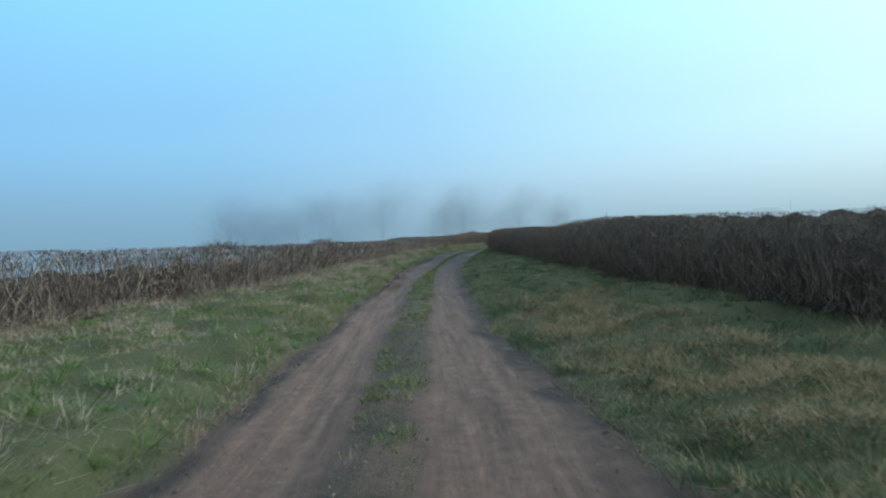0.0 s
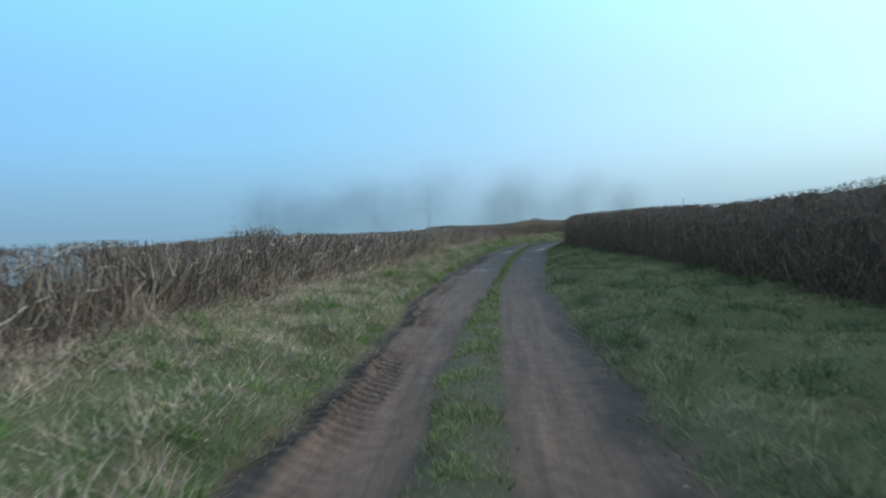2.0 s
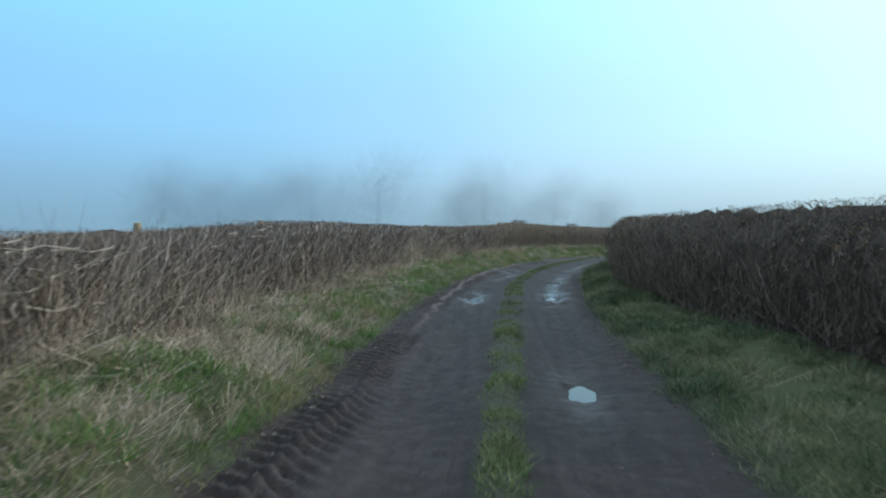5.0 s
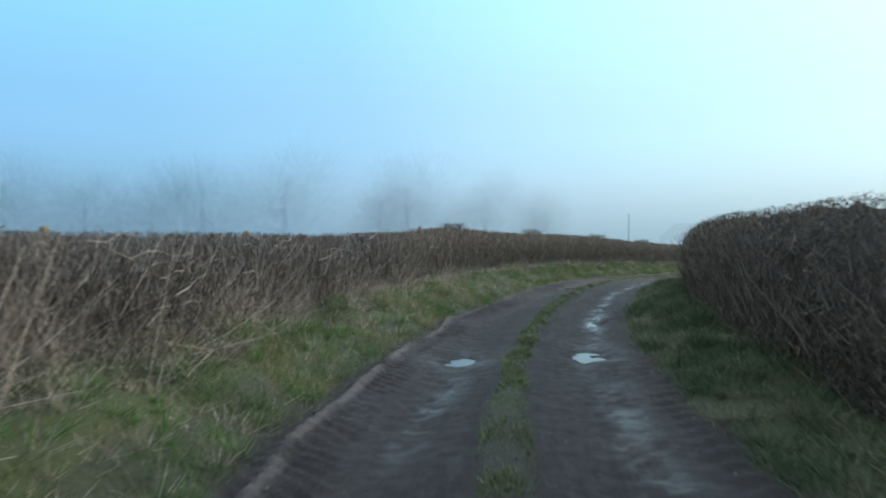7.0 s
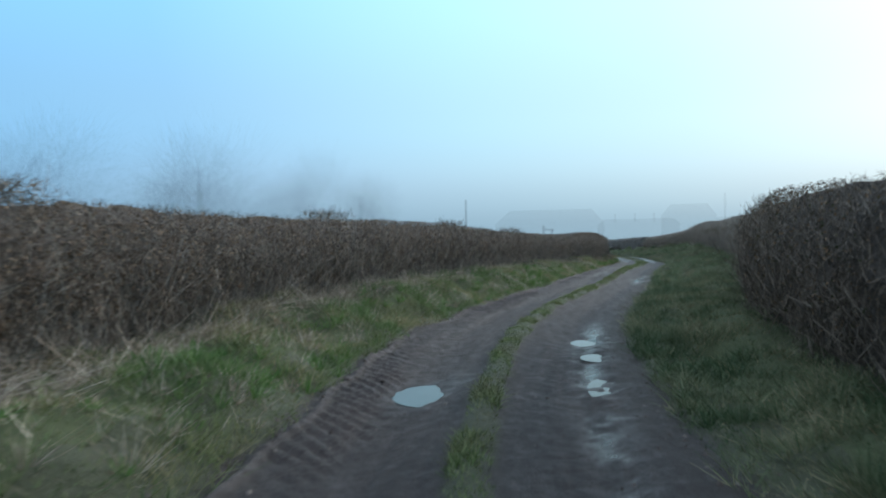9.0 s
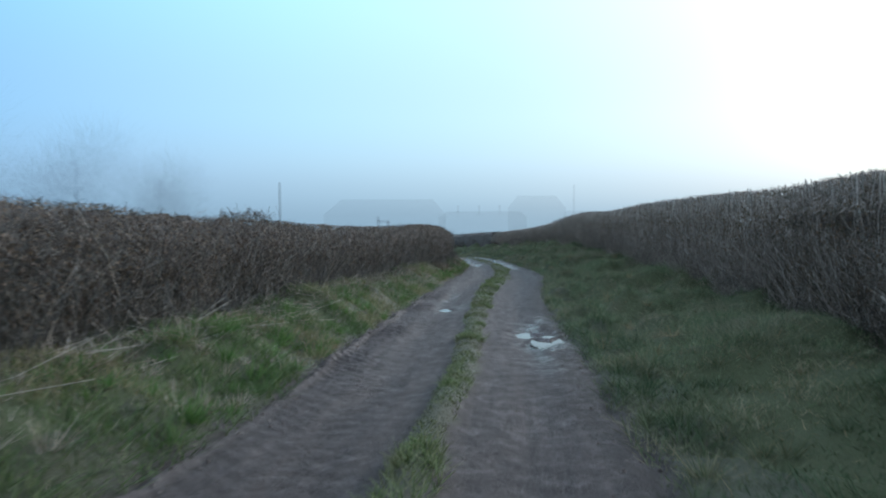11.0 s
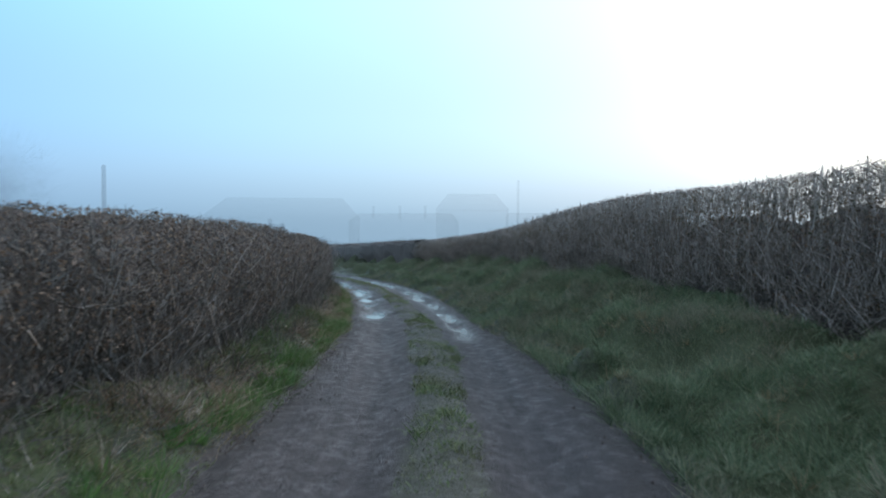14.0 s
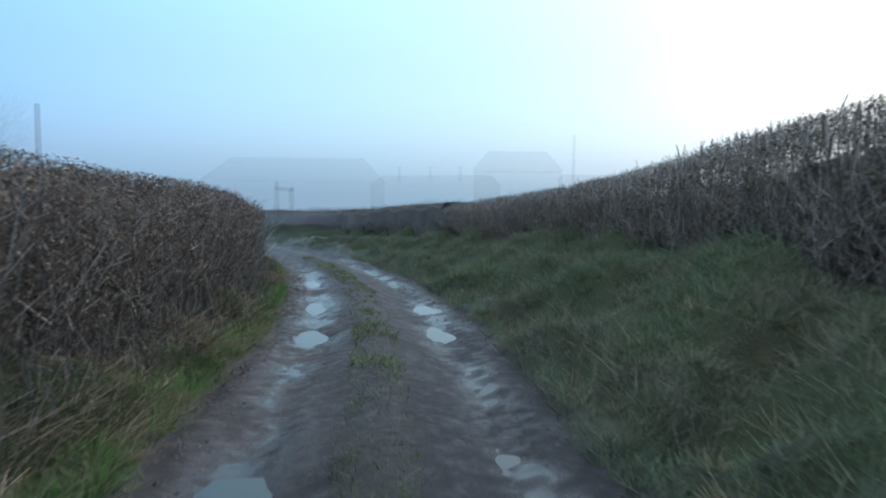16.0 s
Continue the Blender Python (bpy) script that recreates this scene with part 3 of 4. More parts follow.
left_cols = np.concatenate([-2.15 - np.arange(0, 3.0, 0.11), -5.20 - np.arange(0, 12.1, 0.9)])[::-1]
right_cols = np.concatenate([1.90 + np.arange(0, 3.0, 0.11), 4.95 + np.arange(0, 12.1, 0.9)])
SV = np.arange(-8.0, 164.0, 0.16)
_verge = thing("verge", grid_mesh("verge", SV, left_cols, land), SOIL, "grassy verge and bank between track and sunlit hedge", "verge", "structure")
set_haze_alpha(_verge.data, np.repeat(1 - 0.8 * fade(SV, 120, 158), len(left_cols)))
_verge = thing("verge", grid_mesh("verge", SV, right_cols, land), SOIL, "grassy verge and bank below shaded hedge", "verge", "structure")
set_haze_alpha(_verge.data, np.repeat(1 - 0.8 * fade(SV, 120, 158), len(right_cols)))

# the wide land falls away, shaped to stay hidden behind hedges from the camera
rings = np.concatenate([[0.5], np.linspace(4, 150, 74), np.geomspace(158, 3000, 18)])
angle = np.linspace(0, 2 * math.pi, 241)[:-1]
rr, aa = np.meshgrid(rings, angle, indexing="ij")
gx, gy = rr * np.cos(aa), 65 + rr * np.sin(aa)
gz = field_z(gx, gy) + 0.25 * (rough_at(gx, gy, 14, 31) - 0.5)
around = len(angle)
quad = []
for i in range(len(rings) - 1):
    for j in range(around):
        quad.append((i * around + j, (i + 1) * around + j, (i + 1) * around + (j + 1) % around, i * around + (j + 1) % around))
# far from the lane the pasture fades out by alpha, standing in for mist
FIELD = misted("pasture", (0.07, 0.10, 0.03), 1.0, 0.95, 0.3)
haze_alpha(FIELD)
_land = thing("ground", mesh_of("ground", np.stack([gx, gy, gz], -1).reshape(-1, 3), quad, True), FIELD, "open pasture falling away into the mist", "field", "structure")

_known = TABLE[TABLE_S < 106][::4]
_off = np.hypot(gx[..., None] - _known[:, 0], gy[..., None] - _known[:, 1]).min(-1)
set_haze_alpha(_land.data, 1 - 0.9 * fade(_off, 14, 55))

# ---- puddles ----
WATER, _n, _l, _shader = material("puddle_water", 0.10)
_shader.inputs["Base Color"].default_value = (0.040, 0.034, 0.030, 1)
_shader.inputs["Specular IOR Level"].default_value = 0.6
_ripple = noise_node(_n, _l, 9.0, 2.0)
bump(_n, _l, _shader, _ripple.outputs[0], 0.04, 0.01)


def puddle(s0, d0, length, wide, deep, broken):
    """A level sheet of water in a hollow of the rut; the ground's own relief makes its shore."""
    gs, gd = np.meshgrid(s0 + length * np.linspace(-0.3, 0.3, 7), d0 + wide * np.linspace(-0.3, 0.3, 7))
    level = float(land(gs, gd).mean()) + (0.52 - 0.42 * min(broken, 1.0)) * deep
    turn = np.linspace(0, 2 * math.pi, 33)[:-1]
    x, y = on_plan(s0 + length * 1.05 * np.cos(turn), d0 + wide * 1.25 * np.sin(turn))
    cx, cy = on_plan(s0, d0)
    verts = [(float(cx), float(cy), level)] + [(float(a), float(b), level) for a, b in zip(x, y)]
    me = mesh_of("puddle", verts, [(0, 1 + (k + 1) % 32, 1 + k) for k in range(32)], True)
    return thing("puddle", me, WATER, "still muddy puddle in a wheel rut reflecting the sky", "puddle", "", "puddles along the track")


for _p in PUDDLES:
    puddle(*_p)

# ---- grass ----
GREEN = strands("grass_blades", [(0.042, 0.082, 0.025), (0.068, 0.126, 0.038), (0.10, 0.16, 0.055), (0.15, 0.178, 0.08)], 0.7,
                [(0.11, 0.13, 0.05), (0.23, 0.20, 0.11), (0.32, 0.27, 0.17), (0.14, 0.18, 0.065)], 0.55, 0.3)
SHADE = strands("shaded_grass_blades", [(0.029, 0.057, 0.024), (0.048, 0.086, 0.037), (0.072, 0.112, 0.050), (0.108, 0.13, 0.068)], 0.7,
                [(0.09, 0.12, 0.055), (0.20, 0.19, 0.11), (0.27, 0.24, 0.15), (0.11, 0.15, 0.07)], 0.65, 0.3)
RANK_HAZED = strands("rank_grass_hazed", [(0.075, 0.115, 0.058), (0.115, 0.165, 0.083), (0.16, 0.21, 0.105), (0.215, 0.24, 0.14)], 0.7,
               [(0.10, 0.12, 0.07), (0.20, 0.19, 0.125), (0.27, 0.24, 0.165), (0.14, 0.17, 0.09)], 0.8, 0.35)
WORN = strands("worn_grass", [(0.06, 0.095, 0.03), (0.10, 0.15, 0.05), (0.15, 0.195, 0.075), (0.20, 0.22, 0.11)], 0.75, [(0.06, 0.075, 0.03), (0.12, 0.125, 0.06), (0.17, 0.165, 0.09), (0.11, 0.14, 0.055)], 1.2, 0.25)
FRESH = strands("fresh_grass", [(0.045, 0.105, 0.025), (0.07, 0.155, 0.036), (0.10, 0.20, 0.05), (0.14, 0.22, 0.075)], 0.65, None, 0.5, 0.35)
TAN = strands("yellowed_grass", [(0.10, 0.085, 0.045), (0.19, 0.15, 0.075), (0.28, 0.22, 0.115), (0.36, 0.29, 0.17)], 0.8, None, 0.5, 0.15)
STRAW = strands("dead_grass", [(0.14, 0.113, 0.083), (0.25, 0.208, 0.158), (0.38, 0.325, 0.255), (0.50, 0.44, 0.355)], 0.8, None, 0.5, 0.15)


def sward(name, count, lo, hi, s_range, tall, mat, label, seed, lean=0.5, thin=None, wide=(0.006, 0.014)):
    """Blades scattered between two lines beside the lane."""
    rng = np.random.RandomState(seed)
    s = rng.uniform(*s_range, count)
    d = lo(s) + (hi(s) - lo(s)) * rng.rand(count)
    keep = rng.rand(count) < (0.55 + 0.8 * fade(rough_at(s, d, 0.38, seed), 0.2, 0.7) if thin is None else thin(s, d) * (0.30 + 1.1 * fade(rough_at(s, d, 0.24, seed), 0.3, 0.7)))
    s, d = s[keep], d[keep]
    x, y = on_plan(s, d)
    root = np.stack([x, y, land(s, d) - 0.01], -1)
    n = len(s)
    size = tall * (0.40 + 1.0 * fade(rough_at(s, d, 0.38, seed), 0.3, 0.8) * (0.4 + rough_at(s, d, 1.3, seed + 1))) * rng.uniform(0.6, 1.25, n)
    way = rng.normal(0, lean, (n, 3)) * size[:, None]
    way[:, 2] = size * rng.uniform(0.6, 1.0, n)
    bend = rng.normal(0, 0.35, (n, 3)) * size[:, None]
    bend[:, 2] = -np.abs(bend[:, 2]) * 0.5
    verts, quads = blades(root, way, rng.uniform(*wide, n), bend, rng)
    return thing(name, mesh_of(name, verts, quads), mat, label, "grass", "stuff")


sward("verge_grass", 270000, lambda s: along(LEFT_FOOT, s) - 0.1, lambda s: edge_left(s) - 0.06, (-6, 127), 0.13, GREEN, "rough green and yellowed grass on sunlit bank", 101)
sward("verge_grass", 220000, lambda s: edge_right(s) + 0.03, lambda s: along(RIGHT_FOOT, s) + 0.3, (-6, 86), 0.13, SHADE, "tussocky grass in shade tones beside shaded hedge", 111)
sward("verge_grass", 130000, lambda s: edge_right(s) + 0.03, lambda s: along(RIGHT_FOOT, s) + 0.2, (85.5, 127), 0.13, RANK_HAZED, "haze-paled tussocky grass on bank of tall hedge", 113)
sward("centre_grass", 170000, lambda s: strip_middle(s) - strip_half(s), lambda s: strip_middle(s) + strip_half(s), (-6, 127), 0.070, WORN, "short worn grass between the wheel tracks", 121, 0.5, lambda s, d: along(STRIP_GRASS, s))
sward("dead_grass", 36000, lambda s: along(LEFT_FOOT, s) - 0.15, lambda s: along(LEFT_FOOT, s) * 0.6 + edge_left(s) * 0.4, (-6, 80), 0.20, STRAW, "pale dead grass along foot of hedge", 131, 0.8, wide=(0.004, 0.009))

sward("edge_grass", 42000, lambda s: edge_left(s) - 0.45, lambda s: edge_left(s) + 0.02, (-6, 127), 0.10, GREEN, "grass hanging over muddy edge of track", 141, 0.7)
sward("edge_grass", 75000, lambda s: edge_right(s) - 0.02, lambda s: edge_right(s) + 0.75, (-6, 127), 0.13, SHADE, "shade-toned grass hanging over muddy edge of track", 151, 0.7)
sward("dead_grass", 52000, lambda s: 1.5 + 0 * s, lambda s: 3.9 + 0 * s, (2, 14), 0.13, TAN, "yellowed tussocks of dead grass on verge", 161, 0.8, wide=(0.004, 0.009))

sward("dead_grass", 12000, lambda s: edge_right(s) + 0.2, lambda s: along(RIGHT_FOOT, s), (-6, 124), 0.12, TAN, "thin yellowed grass among tussocks", 191, 0.8, wide=(0.004, 0.009))
sward("dead_grass", 60000, lambda s: along(LEFT_FOOT, s), lambda s: edge_left(s) - 0.2, (-6, 102), 0.13, STRAW, "pale dead grass spread over sunlit verge", 171, 0.8, lambda s, d: 1 - 0.45 * fade(s, 44, 60), wide=(0.004, 0.009))
sward("dead_grass", 13000, lambda s: along(LEFT_FOOT, s) - 0.15, lambda s: along(LEFT_FOOT, s) + 0.28, (-6, 64), 0.62, STRAW, "tall pale dead grass standing before hedge", 181, 0.22, wide=(0.004, 0.009))

sward("dead_grass", 42000, lambda s: along(LEFT_FOOT, s), lambda s: edge_left(s) - 0.25, (17, 46), 0.17, STRAW, "bleached tussocks of grass on sunlit bank", 175, 0.7, wide=(0.004, 0.009))
sward("bank_grass", 70000, lambda s: edge_right(s) + 0.5, lambda s: along(RIGHT_FOOT, s) + 0.2, (94, 127), 0.17, RANK_HAZED, "haze-paled rank tussocks and weeds on bank below tall hedge", 195, 0.6)


def tussocks(name, count, lo, hi, s_range, tall, mat, label, seed, each=46, wide=(0.006, 0.013)):
    """Separate tufts: blades that lean out from a common root."""
    rng = np.random.RandomState(seed)
    s = rng.uniform(*s_range, count)
    d = lo(s) + (hi(s) - lo(s)) * rng.rand(count)
    keep = rng.rand(count) < 0.25 + 0.9 * fade(rough_at(s, d, 1.1, seed), 0.35, 0.6)
    s, d = s[keep], d[keep]
    big = rng.uniform(0.5, 1.5, len(s)) * tall
    s, d, big = np.repeat(s, each), np.repeat(d, each), np.repeat(big, each)
    n = len(s)
    turn, out = rng.uniform(0, 2 * math.pi, n), np.sqrt(rng.rand(n))
    x, y = on_plan(s, d)
    root = np.stack([x + np.cos(turn) * out * big * 0.35, y + np.sin(turn) * out * big * 0.35, land(s, d) - 0.01], -1)
    size = big * rng.uniform(0.55, 1.15, n)
    way = np.stack([np.cos(turn) * out * 0.9, np.sin(turn) * out * 0.9, 1.05 - 0.75 * out], -1) * size[:, None]
    bend = rng.normal(0, 0.14, (n, 3)) * size[:, None]
    verts, quads = blades(root, way, rng.uniform(*wide, n), bend, rng)
    return thing(name, mesh_of(name, verts, quads), mat, label, "grass", "stuff")


tussocks("grass_tufts", 1700, lambda s: along(LEFT_FOOT, s) + 0.3, lambda s: edge_left(s) - 0.1, (-5, 124), 0.17, FRESH, "fresh green tufts of grass on sunlit bank", 301)
tussocks("grass_tufts", 1300, lambda s: along(LEFT_FOOT, s) + 0.1, lambda s: edge_left(s) - 0.15, (-5, 102), 0.18, STRAW, "bleached tufts of dead grass on sunlit bank", 303, 40, (0.004, 0.009))
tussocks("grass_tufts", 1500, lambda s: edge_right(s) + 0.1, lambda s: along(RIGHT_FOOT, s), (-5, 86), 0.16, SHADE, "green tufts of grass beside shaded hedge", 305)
tussocks("grass_tufts", 420, lambda s: edge_right(s) + 0.3, lambda s: along(RIGHT_FOOT, s), (-5, 17), 0.18, TAN, "yellowed tufts of grass beside shaded hedge", 307, 40, (0.004, 0.009))
tussocks("grass_tufts", 300, lambda s: edge_right(s) + 0.2, lambda s: along(RIGHT_FOOT, s), (86, 124), 0.17, TAN, "yellowed tufts of grass on bank of tall hedge", 311, 40, (0.004, 0.009))
tussocks("grass_tufts", 1300, lambda s: edge_right(s) + 0.1, lambda s: along(RIGHT_FOOT, s) + 0.1, (86, 126), 0.21, RANK_HAZED, "haze-paled tall rank tufts on bank of tall hedge", 309)

LITTER = strands("leaf_litter", [(0.05, 0.036, 0.025), (0.09, 0.065, 0.045), (0.14, 0.105, 0.075), (0.24, 0.19, 0.145)], 0.9)
sward("leaf_litter", 26000, lambda s: along(LEFT_FOOT, s) - 0.2, lambda s: along(LEFT_FOOT, s) + 0.9, (-6, 34), 0.10, LITTER, "brown trodden litter and cut stems at hedge foot", 197, 1.4)
sward("leaf_litter", 34000, lambda s: along(LEFT_FOOT, s) - 0.2, lambda s: along(LEFT_FOOT, s) + 0.75, (34, 127), 0.10, LITTER, "brown litter and cut stems below hedge", 199, 1.4)
RUST = strands("withered_bracken", [(0.085, 0.055, 0.034), (0.15, 0.10, 0.060), (0.23, 0.158, 0.098), (0.34, 0.255, 0.175)], 0.85)
sward("withered_bracken", 16000, lambda s: along(LEFT_FOOT, s) - 0.15, lambda s: along(LEFT_FOOT, s) * 0.35 + edge_left(s) * 0.65, (101, 124), 0.17, RUST, "rusty withered bracken and bramble below hedge", 207, 1.1, wide=(0.004, 0.012))

# ---- hedges ----
TWIG_L = strands("hedge_twigs_sunlit", [(0.042, 0.033, 0.028), (0.078, 0.062, 0.052), (0.13, 0.107, 0.091), (0.21, 0.178, 0.15)], 0.85)
TWIG_R = strands("hedge_twigs", [(0.045, 0.038, 0.029), (0.08, 0.066, 0.050), (0.125, 0.104, 0.077), (0.18, 0.153, 0.118)], 0.85)
TWIG_R2 = strands("hedge_twigs_hazed", [(0.135, 0.121, 0.096), (0.205, 0.183, 0.148), (0.28, 0.252, 0.207), (0.37, 0.335, 0.28)], 0.8)
TWIG_L2 = strands("hedge_twigs_grey", [(0.064, 0.055, 0.044), (0.101, 0.088, 0.071), (0.143, 0.126, 0.103), (0.212, 0.19, 0.157)], 0.85)
STEM = strands("hedge_stems", [(0.075, 0.061, 0.051), (0.14, 0.118, 0.099), (0.22, 0.19, 0.16), (0.36, 0.32, 0.27)], 0.8)
PALE_WOOD = strands("torn_hedge_wood", [(0.12, 0.105, 0.085), (0.20, 0.175, 0.14), (0.31, 0.275, 0.22), (0.46, 0.41, 0.34)], 0.8)
STEM_BROWN = strands("hedge_stems_brown", [(0.09, 0.073, 0.059), (0.14, 0.116, 0.094), (0.21, 0.178, 0.145), (0.33, 0.29, 0.24)], 0.8)
LEAF = strands("hedge_leaves", [(0.035, 0.040, 0.014), (0.065, 0.055, 0.022), (0.12, 0.072, 0.035), (0.18, 0.115, 0.06)], 0.55, None, 0.5, 0.25)
LEAF_BROWN = strands("withered_hedge_leaves", [(0.08, 0.059, 0.042), (0.13, 0.092, 0.062), (0.185, 0.13, 0.086), (0.24, 0.178, 0.12)], 0.6, None, 0.5, 0.25)
CORE, _n, _l, _shader = material("hedge_heart", 1.0)
_grain = noise_node(_n, _l, 14.0, 5.0)
_fine = noise_node(_n, _l, 70.0, 4.0, 0.7)
_tone = ramp(_n, [(0.38, (0.022, 0.018, 0.015)), (0.50, (0.075, 0.063, 0.052)), (0.64, (0.16, 0.137, 0.112))], "LINEAR")
_l.new(_fine.outputs[0], _tone.inputs[0])
_l.new(blend(_n, _l, _grain.outputs[0], _tone.outputs[0], (0.07, 0.06, 0.05)), _shader.inputs["Base Color"])
bump(_n, _l, _shader, _fine.outputs[0], 1.0, 0.08)

OLD_WOOD, _n, _l, _shader = material("old_hedge_wood", 0.9)
_grain = noise_node(_n, _l, 30.0, 5.0)
_l.new(blend(_n, _l, _grain.outputs[0], (0.055, 0.047, 0.036), (0.24, 0.21, 0.165)), _shader.inputs["Base Color"])
bump(_n, _l, _shader, _grain.outputs[0], 0.8, 0.02)
CORE_HAZED, _n, _l, _shader = material("hedge_heart_hazed", 1.0)
_grain = noise_node(_n, _l, 22.0, 6.0)
_fine = noise_node(_n, _l, 70.0, 4.0, 0.7)
_tone = ramp(_n, [(0.38, (0.045, 0.036, 0.028)), (0.50, (0.135, 0.111, 0.089)), (0.64, (0.26, 0.222, 0.183))], "LINEAR")
_l.new(_fine.outputs[0], _tone.inputs[0])
_l.new(blend(_n, _l, _grain.outputs[0], _tone.outputs[0], (0.095, 0.080, 0.066)), _shader.inputs["Base Color"])
bump(_n, _l, _shader, _fine.outputs[0], 1.0, 0.08)


def hedge(label, foot, top, bank, side, s_range, twig, stem, per_metre, leaf_count, stem_count, seed, heart_share, tufts=(), lattice=0, heart_wood=None, upward=0.9, leaf=None, trunks=0.0):
    """A flailed hedge: stems from the ground, a thicket of short twigs and a few leaves round a dark heart. side: -1 left, 1 right of the lane."""
    rng = np.random.RandomState(seed)
    whole = new("hedge")
    tagged(whole, label, "hedge")
    depth = 1.25
    a, b = s_range
    n = int((b - a) * per_metre)

    def inside(n, low=0.0, high=1.0, front=0.5):
        s = rng.uniform(a, b, n)
        v = rng.uniform(low, high, n)
        u = np.where(rng.rand(n) < front, rng.beta(1.1, 4.0, n), rng.rand(n))
        ground = land(s, along(foot, s) + side * 0.5)
        crest = fall(s) + along(top, s) + 0.10 * (rough_at(s, seed, 0.9, seed) - 0.5) + 0.12 * (rough_at(s, seed, 3.5, seed + 1) - 0.5)
        high_z = ground + (crest - ground) * v
        belly = 0.12 * np.sin(v * 2.6) + 0.18 * (rough_at(s, v * 2, 0.7, seed + 2) - 0.5)
        shoulder = 0.45 * fade(v, 0.72, 1.04)
        d = along(foot, s) + side * (0.12 - belly + shoulder + u * (depth - shoulder))
        x, y = on_plan(s, d)
        return np.stack([x, y, high_z], -1), s, v

    # upright stems
    p, s, v = inside(int((b - a) * stem_count), 0.0, 0.30, 0.75)
    tall = rng.uniform(0.30, 0.95, len(p))
    q = p + np.stack([rng.normal(0, 0.24, len(p)), rng.normal(0, 0.24, len(p)), tall], -1)
    q[:, 2] = np.minimum(q[:, 2], fall(s) + along(top, s))
    crook = p + (q - p) * rng.uniform(0.35, 0.65, (len(p), 1)) + rng.normal(0, 0.05, p.shape)
    wide = rng.uniform(0.005, 0.015 if stem is STEM else 0.012, len(p))
    low, high = sticks(p, crook, wide * 0.5, wide * 0.42), sticks(crook, q, wide * 0.42, wide * 0.2)
    thing("stemwood", mesh_of("stemwood", np.concatenate([low[0], high[0]]), np.concatenate([low[1], high[1] + len(low[0])])), stem, parent=whole)
    if side < 0:
        # dead brush about the foot, on the lane's side
        m = int((b - a) * (520 if b < 65 else 260))
        s = rng.uniform(a, b, m)
        d = along(foot, s) - side * (rng.beta(1.2, 2.2, m) * 0.75 - 0.3) * (0.6 + 0.8 * rough_at(s, seed, 0.8, seed + 14))
        x, y = on_plan(s, d)
        p = np.stack([x, y, land(s, d) + rng.uniform(0, 0.16, m)], -1)
        q = p + rng.normal(0, 0.13, (m, 3)) + np.stack([np.zeros(m), np.zeros(m), rng.uniform(0.02, 0.30, m)], -1)
        verts, quads = ribbons(p, q, rng.uniform(0.003, 0.008, m), rng)
        thing("underwood", mesh_of("underwood", verts, quads), twig, parent=whole)
        # crooked flailed branches that reach out of the face along the lane
        m = int((b - a) * (8 if b < 65 else 5))
        s = np.sort(rng.uniform(a + 0.5, b - 0.9, m))
        d = along(foot, s) + side * rng.uniform(-0.02, 0.30, m)
        ground = land(s, along(foot, s) + side * 0.5)
        z = ground + (fall(s) + along(top, s) - ground) * rng.uniform(0.12, 0.92, m)
        reach, out, rise = rng.uniform(0.18, 0.75 if b < 65 else 0.5, m) * rng.choice([1, 1, 1, -0.6], m), rng.uniform(0.0, 0.22, m), rng.uniform(-0.05, 0.32, m)
        knots = []
        for k in (0.0, 0.3, 0.55, 0.8, 1.0):
            x, y = on_plan(s + reach * k, d - side * out * k + rng.normal(0, 0.02, m))
            knots.append(np.stack([x, y, np.minimum(z + rise * reach * k + rng.normal(0, 0.022, m), fall(s) + along(top, s))], -1))
        wide = rng.uniform(0.0035, 0.009 if b < 65 else 0.0045, m)
        parts = [sticks(knots[k], knots[k + 1], wide * (1.0 - 0.18 * k), wide * (0.82 - 0.18 * k)) for k in range(4)]
        count = np.cumsum([0] + [len(v) for v, _ in parts[:-1]])
        thing("torn_wood", mesh_of("torn_wood", np.concatenate([v for v, _ in parts]), np.concatenate([f + o for (_, f), o in zip(parts, count)])), PALE_WOOD if b < 65 else STEM_BROWN, parent=whole)
    # twigs
    p, s, v = inside(n)
    if lattice:
        open_air = fade(v, 0.52, 0.64) * (1 - fade(v, 0.90, 0.97)) * fade(rough_at(s, seed, 0.20, seed + 11), 0.42, 0.58) * fade(rough_at(s, seed, 2.2, seed + 12), 0.25, 0.5)
        keep = rng.rand(n) > 0.92 * open_air
        p, s, v, n = p[keep], s[keep], v[keep], int(keep.sum())
    way = rng.normal(0, 0.75, (n, 3))
    way[:, 2] = np.abs(way[:, 2]) * upward + 0.61 * upward
    way /= np.linalg.norm(way, axis=1)[:, None]
    length = rng.uniform(0.10, 0.36, n) * (1.0 - 0.55 * v)
    q = p + way * length[:, None]
    over = q[:, 2] - (fall(s) + along(top, s) + 0.05 * rng.rand(n) ** 3)
    q[:, 2] -= np.maximum(over, 0)
    verts, quads = ribbons(p, q, rng.uniform(0.003, 0.0085, n), rng)
    thing("brushwood", mesh_of("brushwood", verts, quads), twig, parent=whole)
    if lattice:
        # the crest is bushier than the rest
        p, s, v = inside(n // 3, 0.74, 1.0)
        q = p + rng.normal(0, 0.07, p.shape) + [0, 0, 0.05]
        q[:, 2] = np.minimum(q[:, 2], fall(s) + along(top, s) + 0.05)
        verts, quads = ribbons(p, q, rng.uniform(0.005, 0.012, len(p)), rng)
        thing("crest", mesh_of("crest", verts, quads), twig, parent=whole)
    if leaf_count:
        p, s, v = inside(int((b - a) * leaf_count), 0.15, 1.0, 0.6)
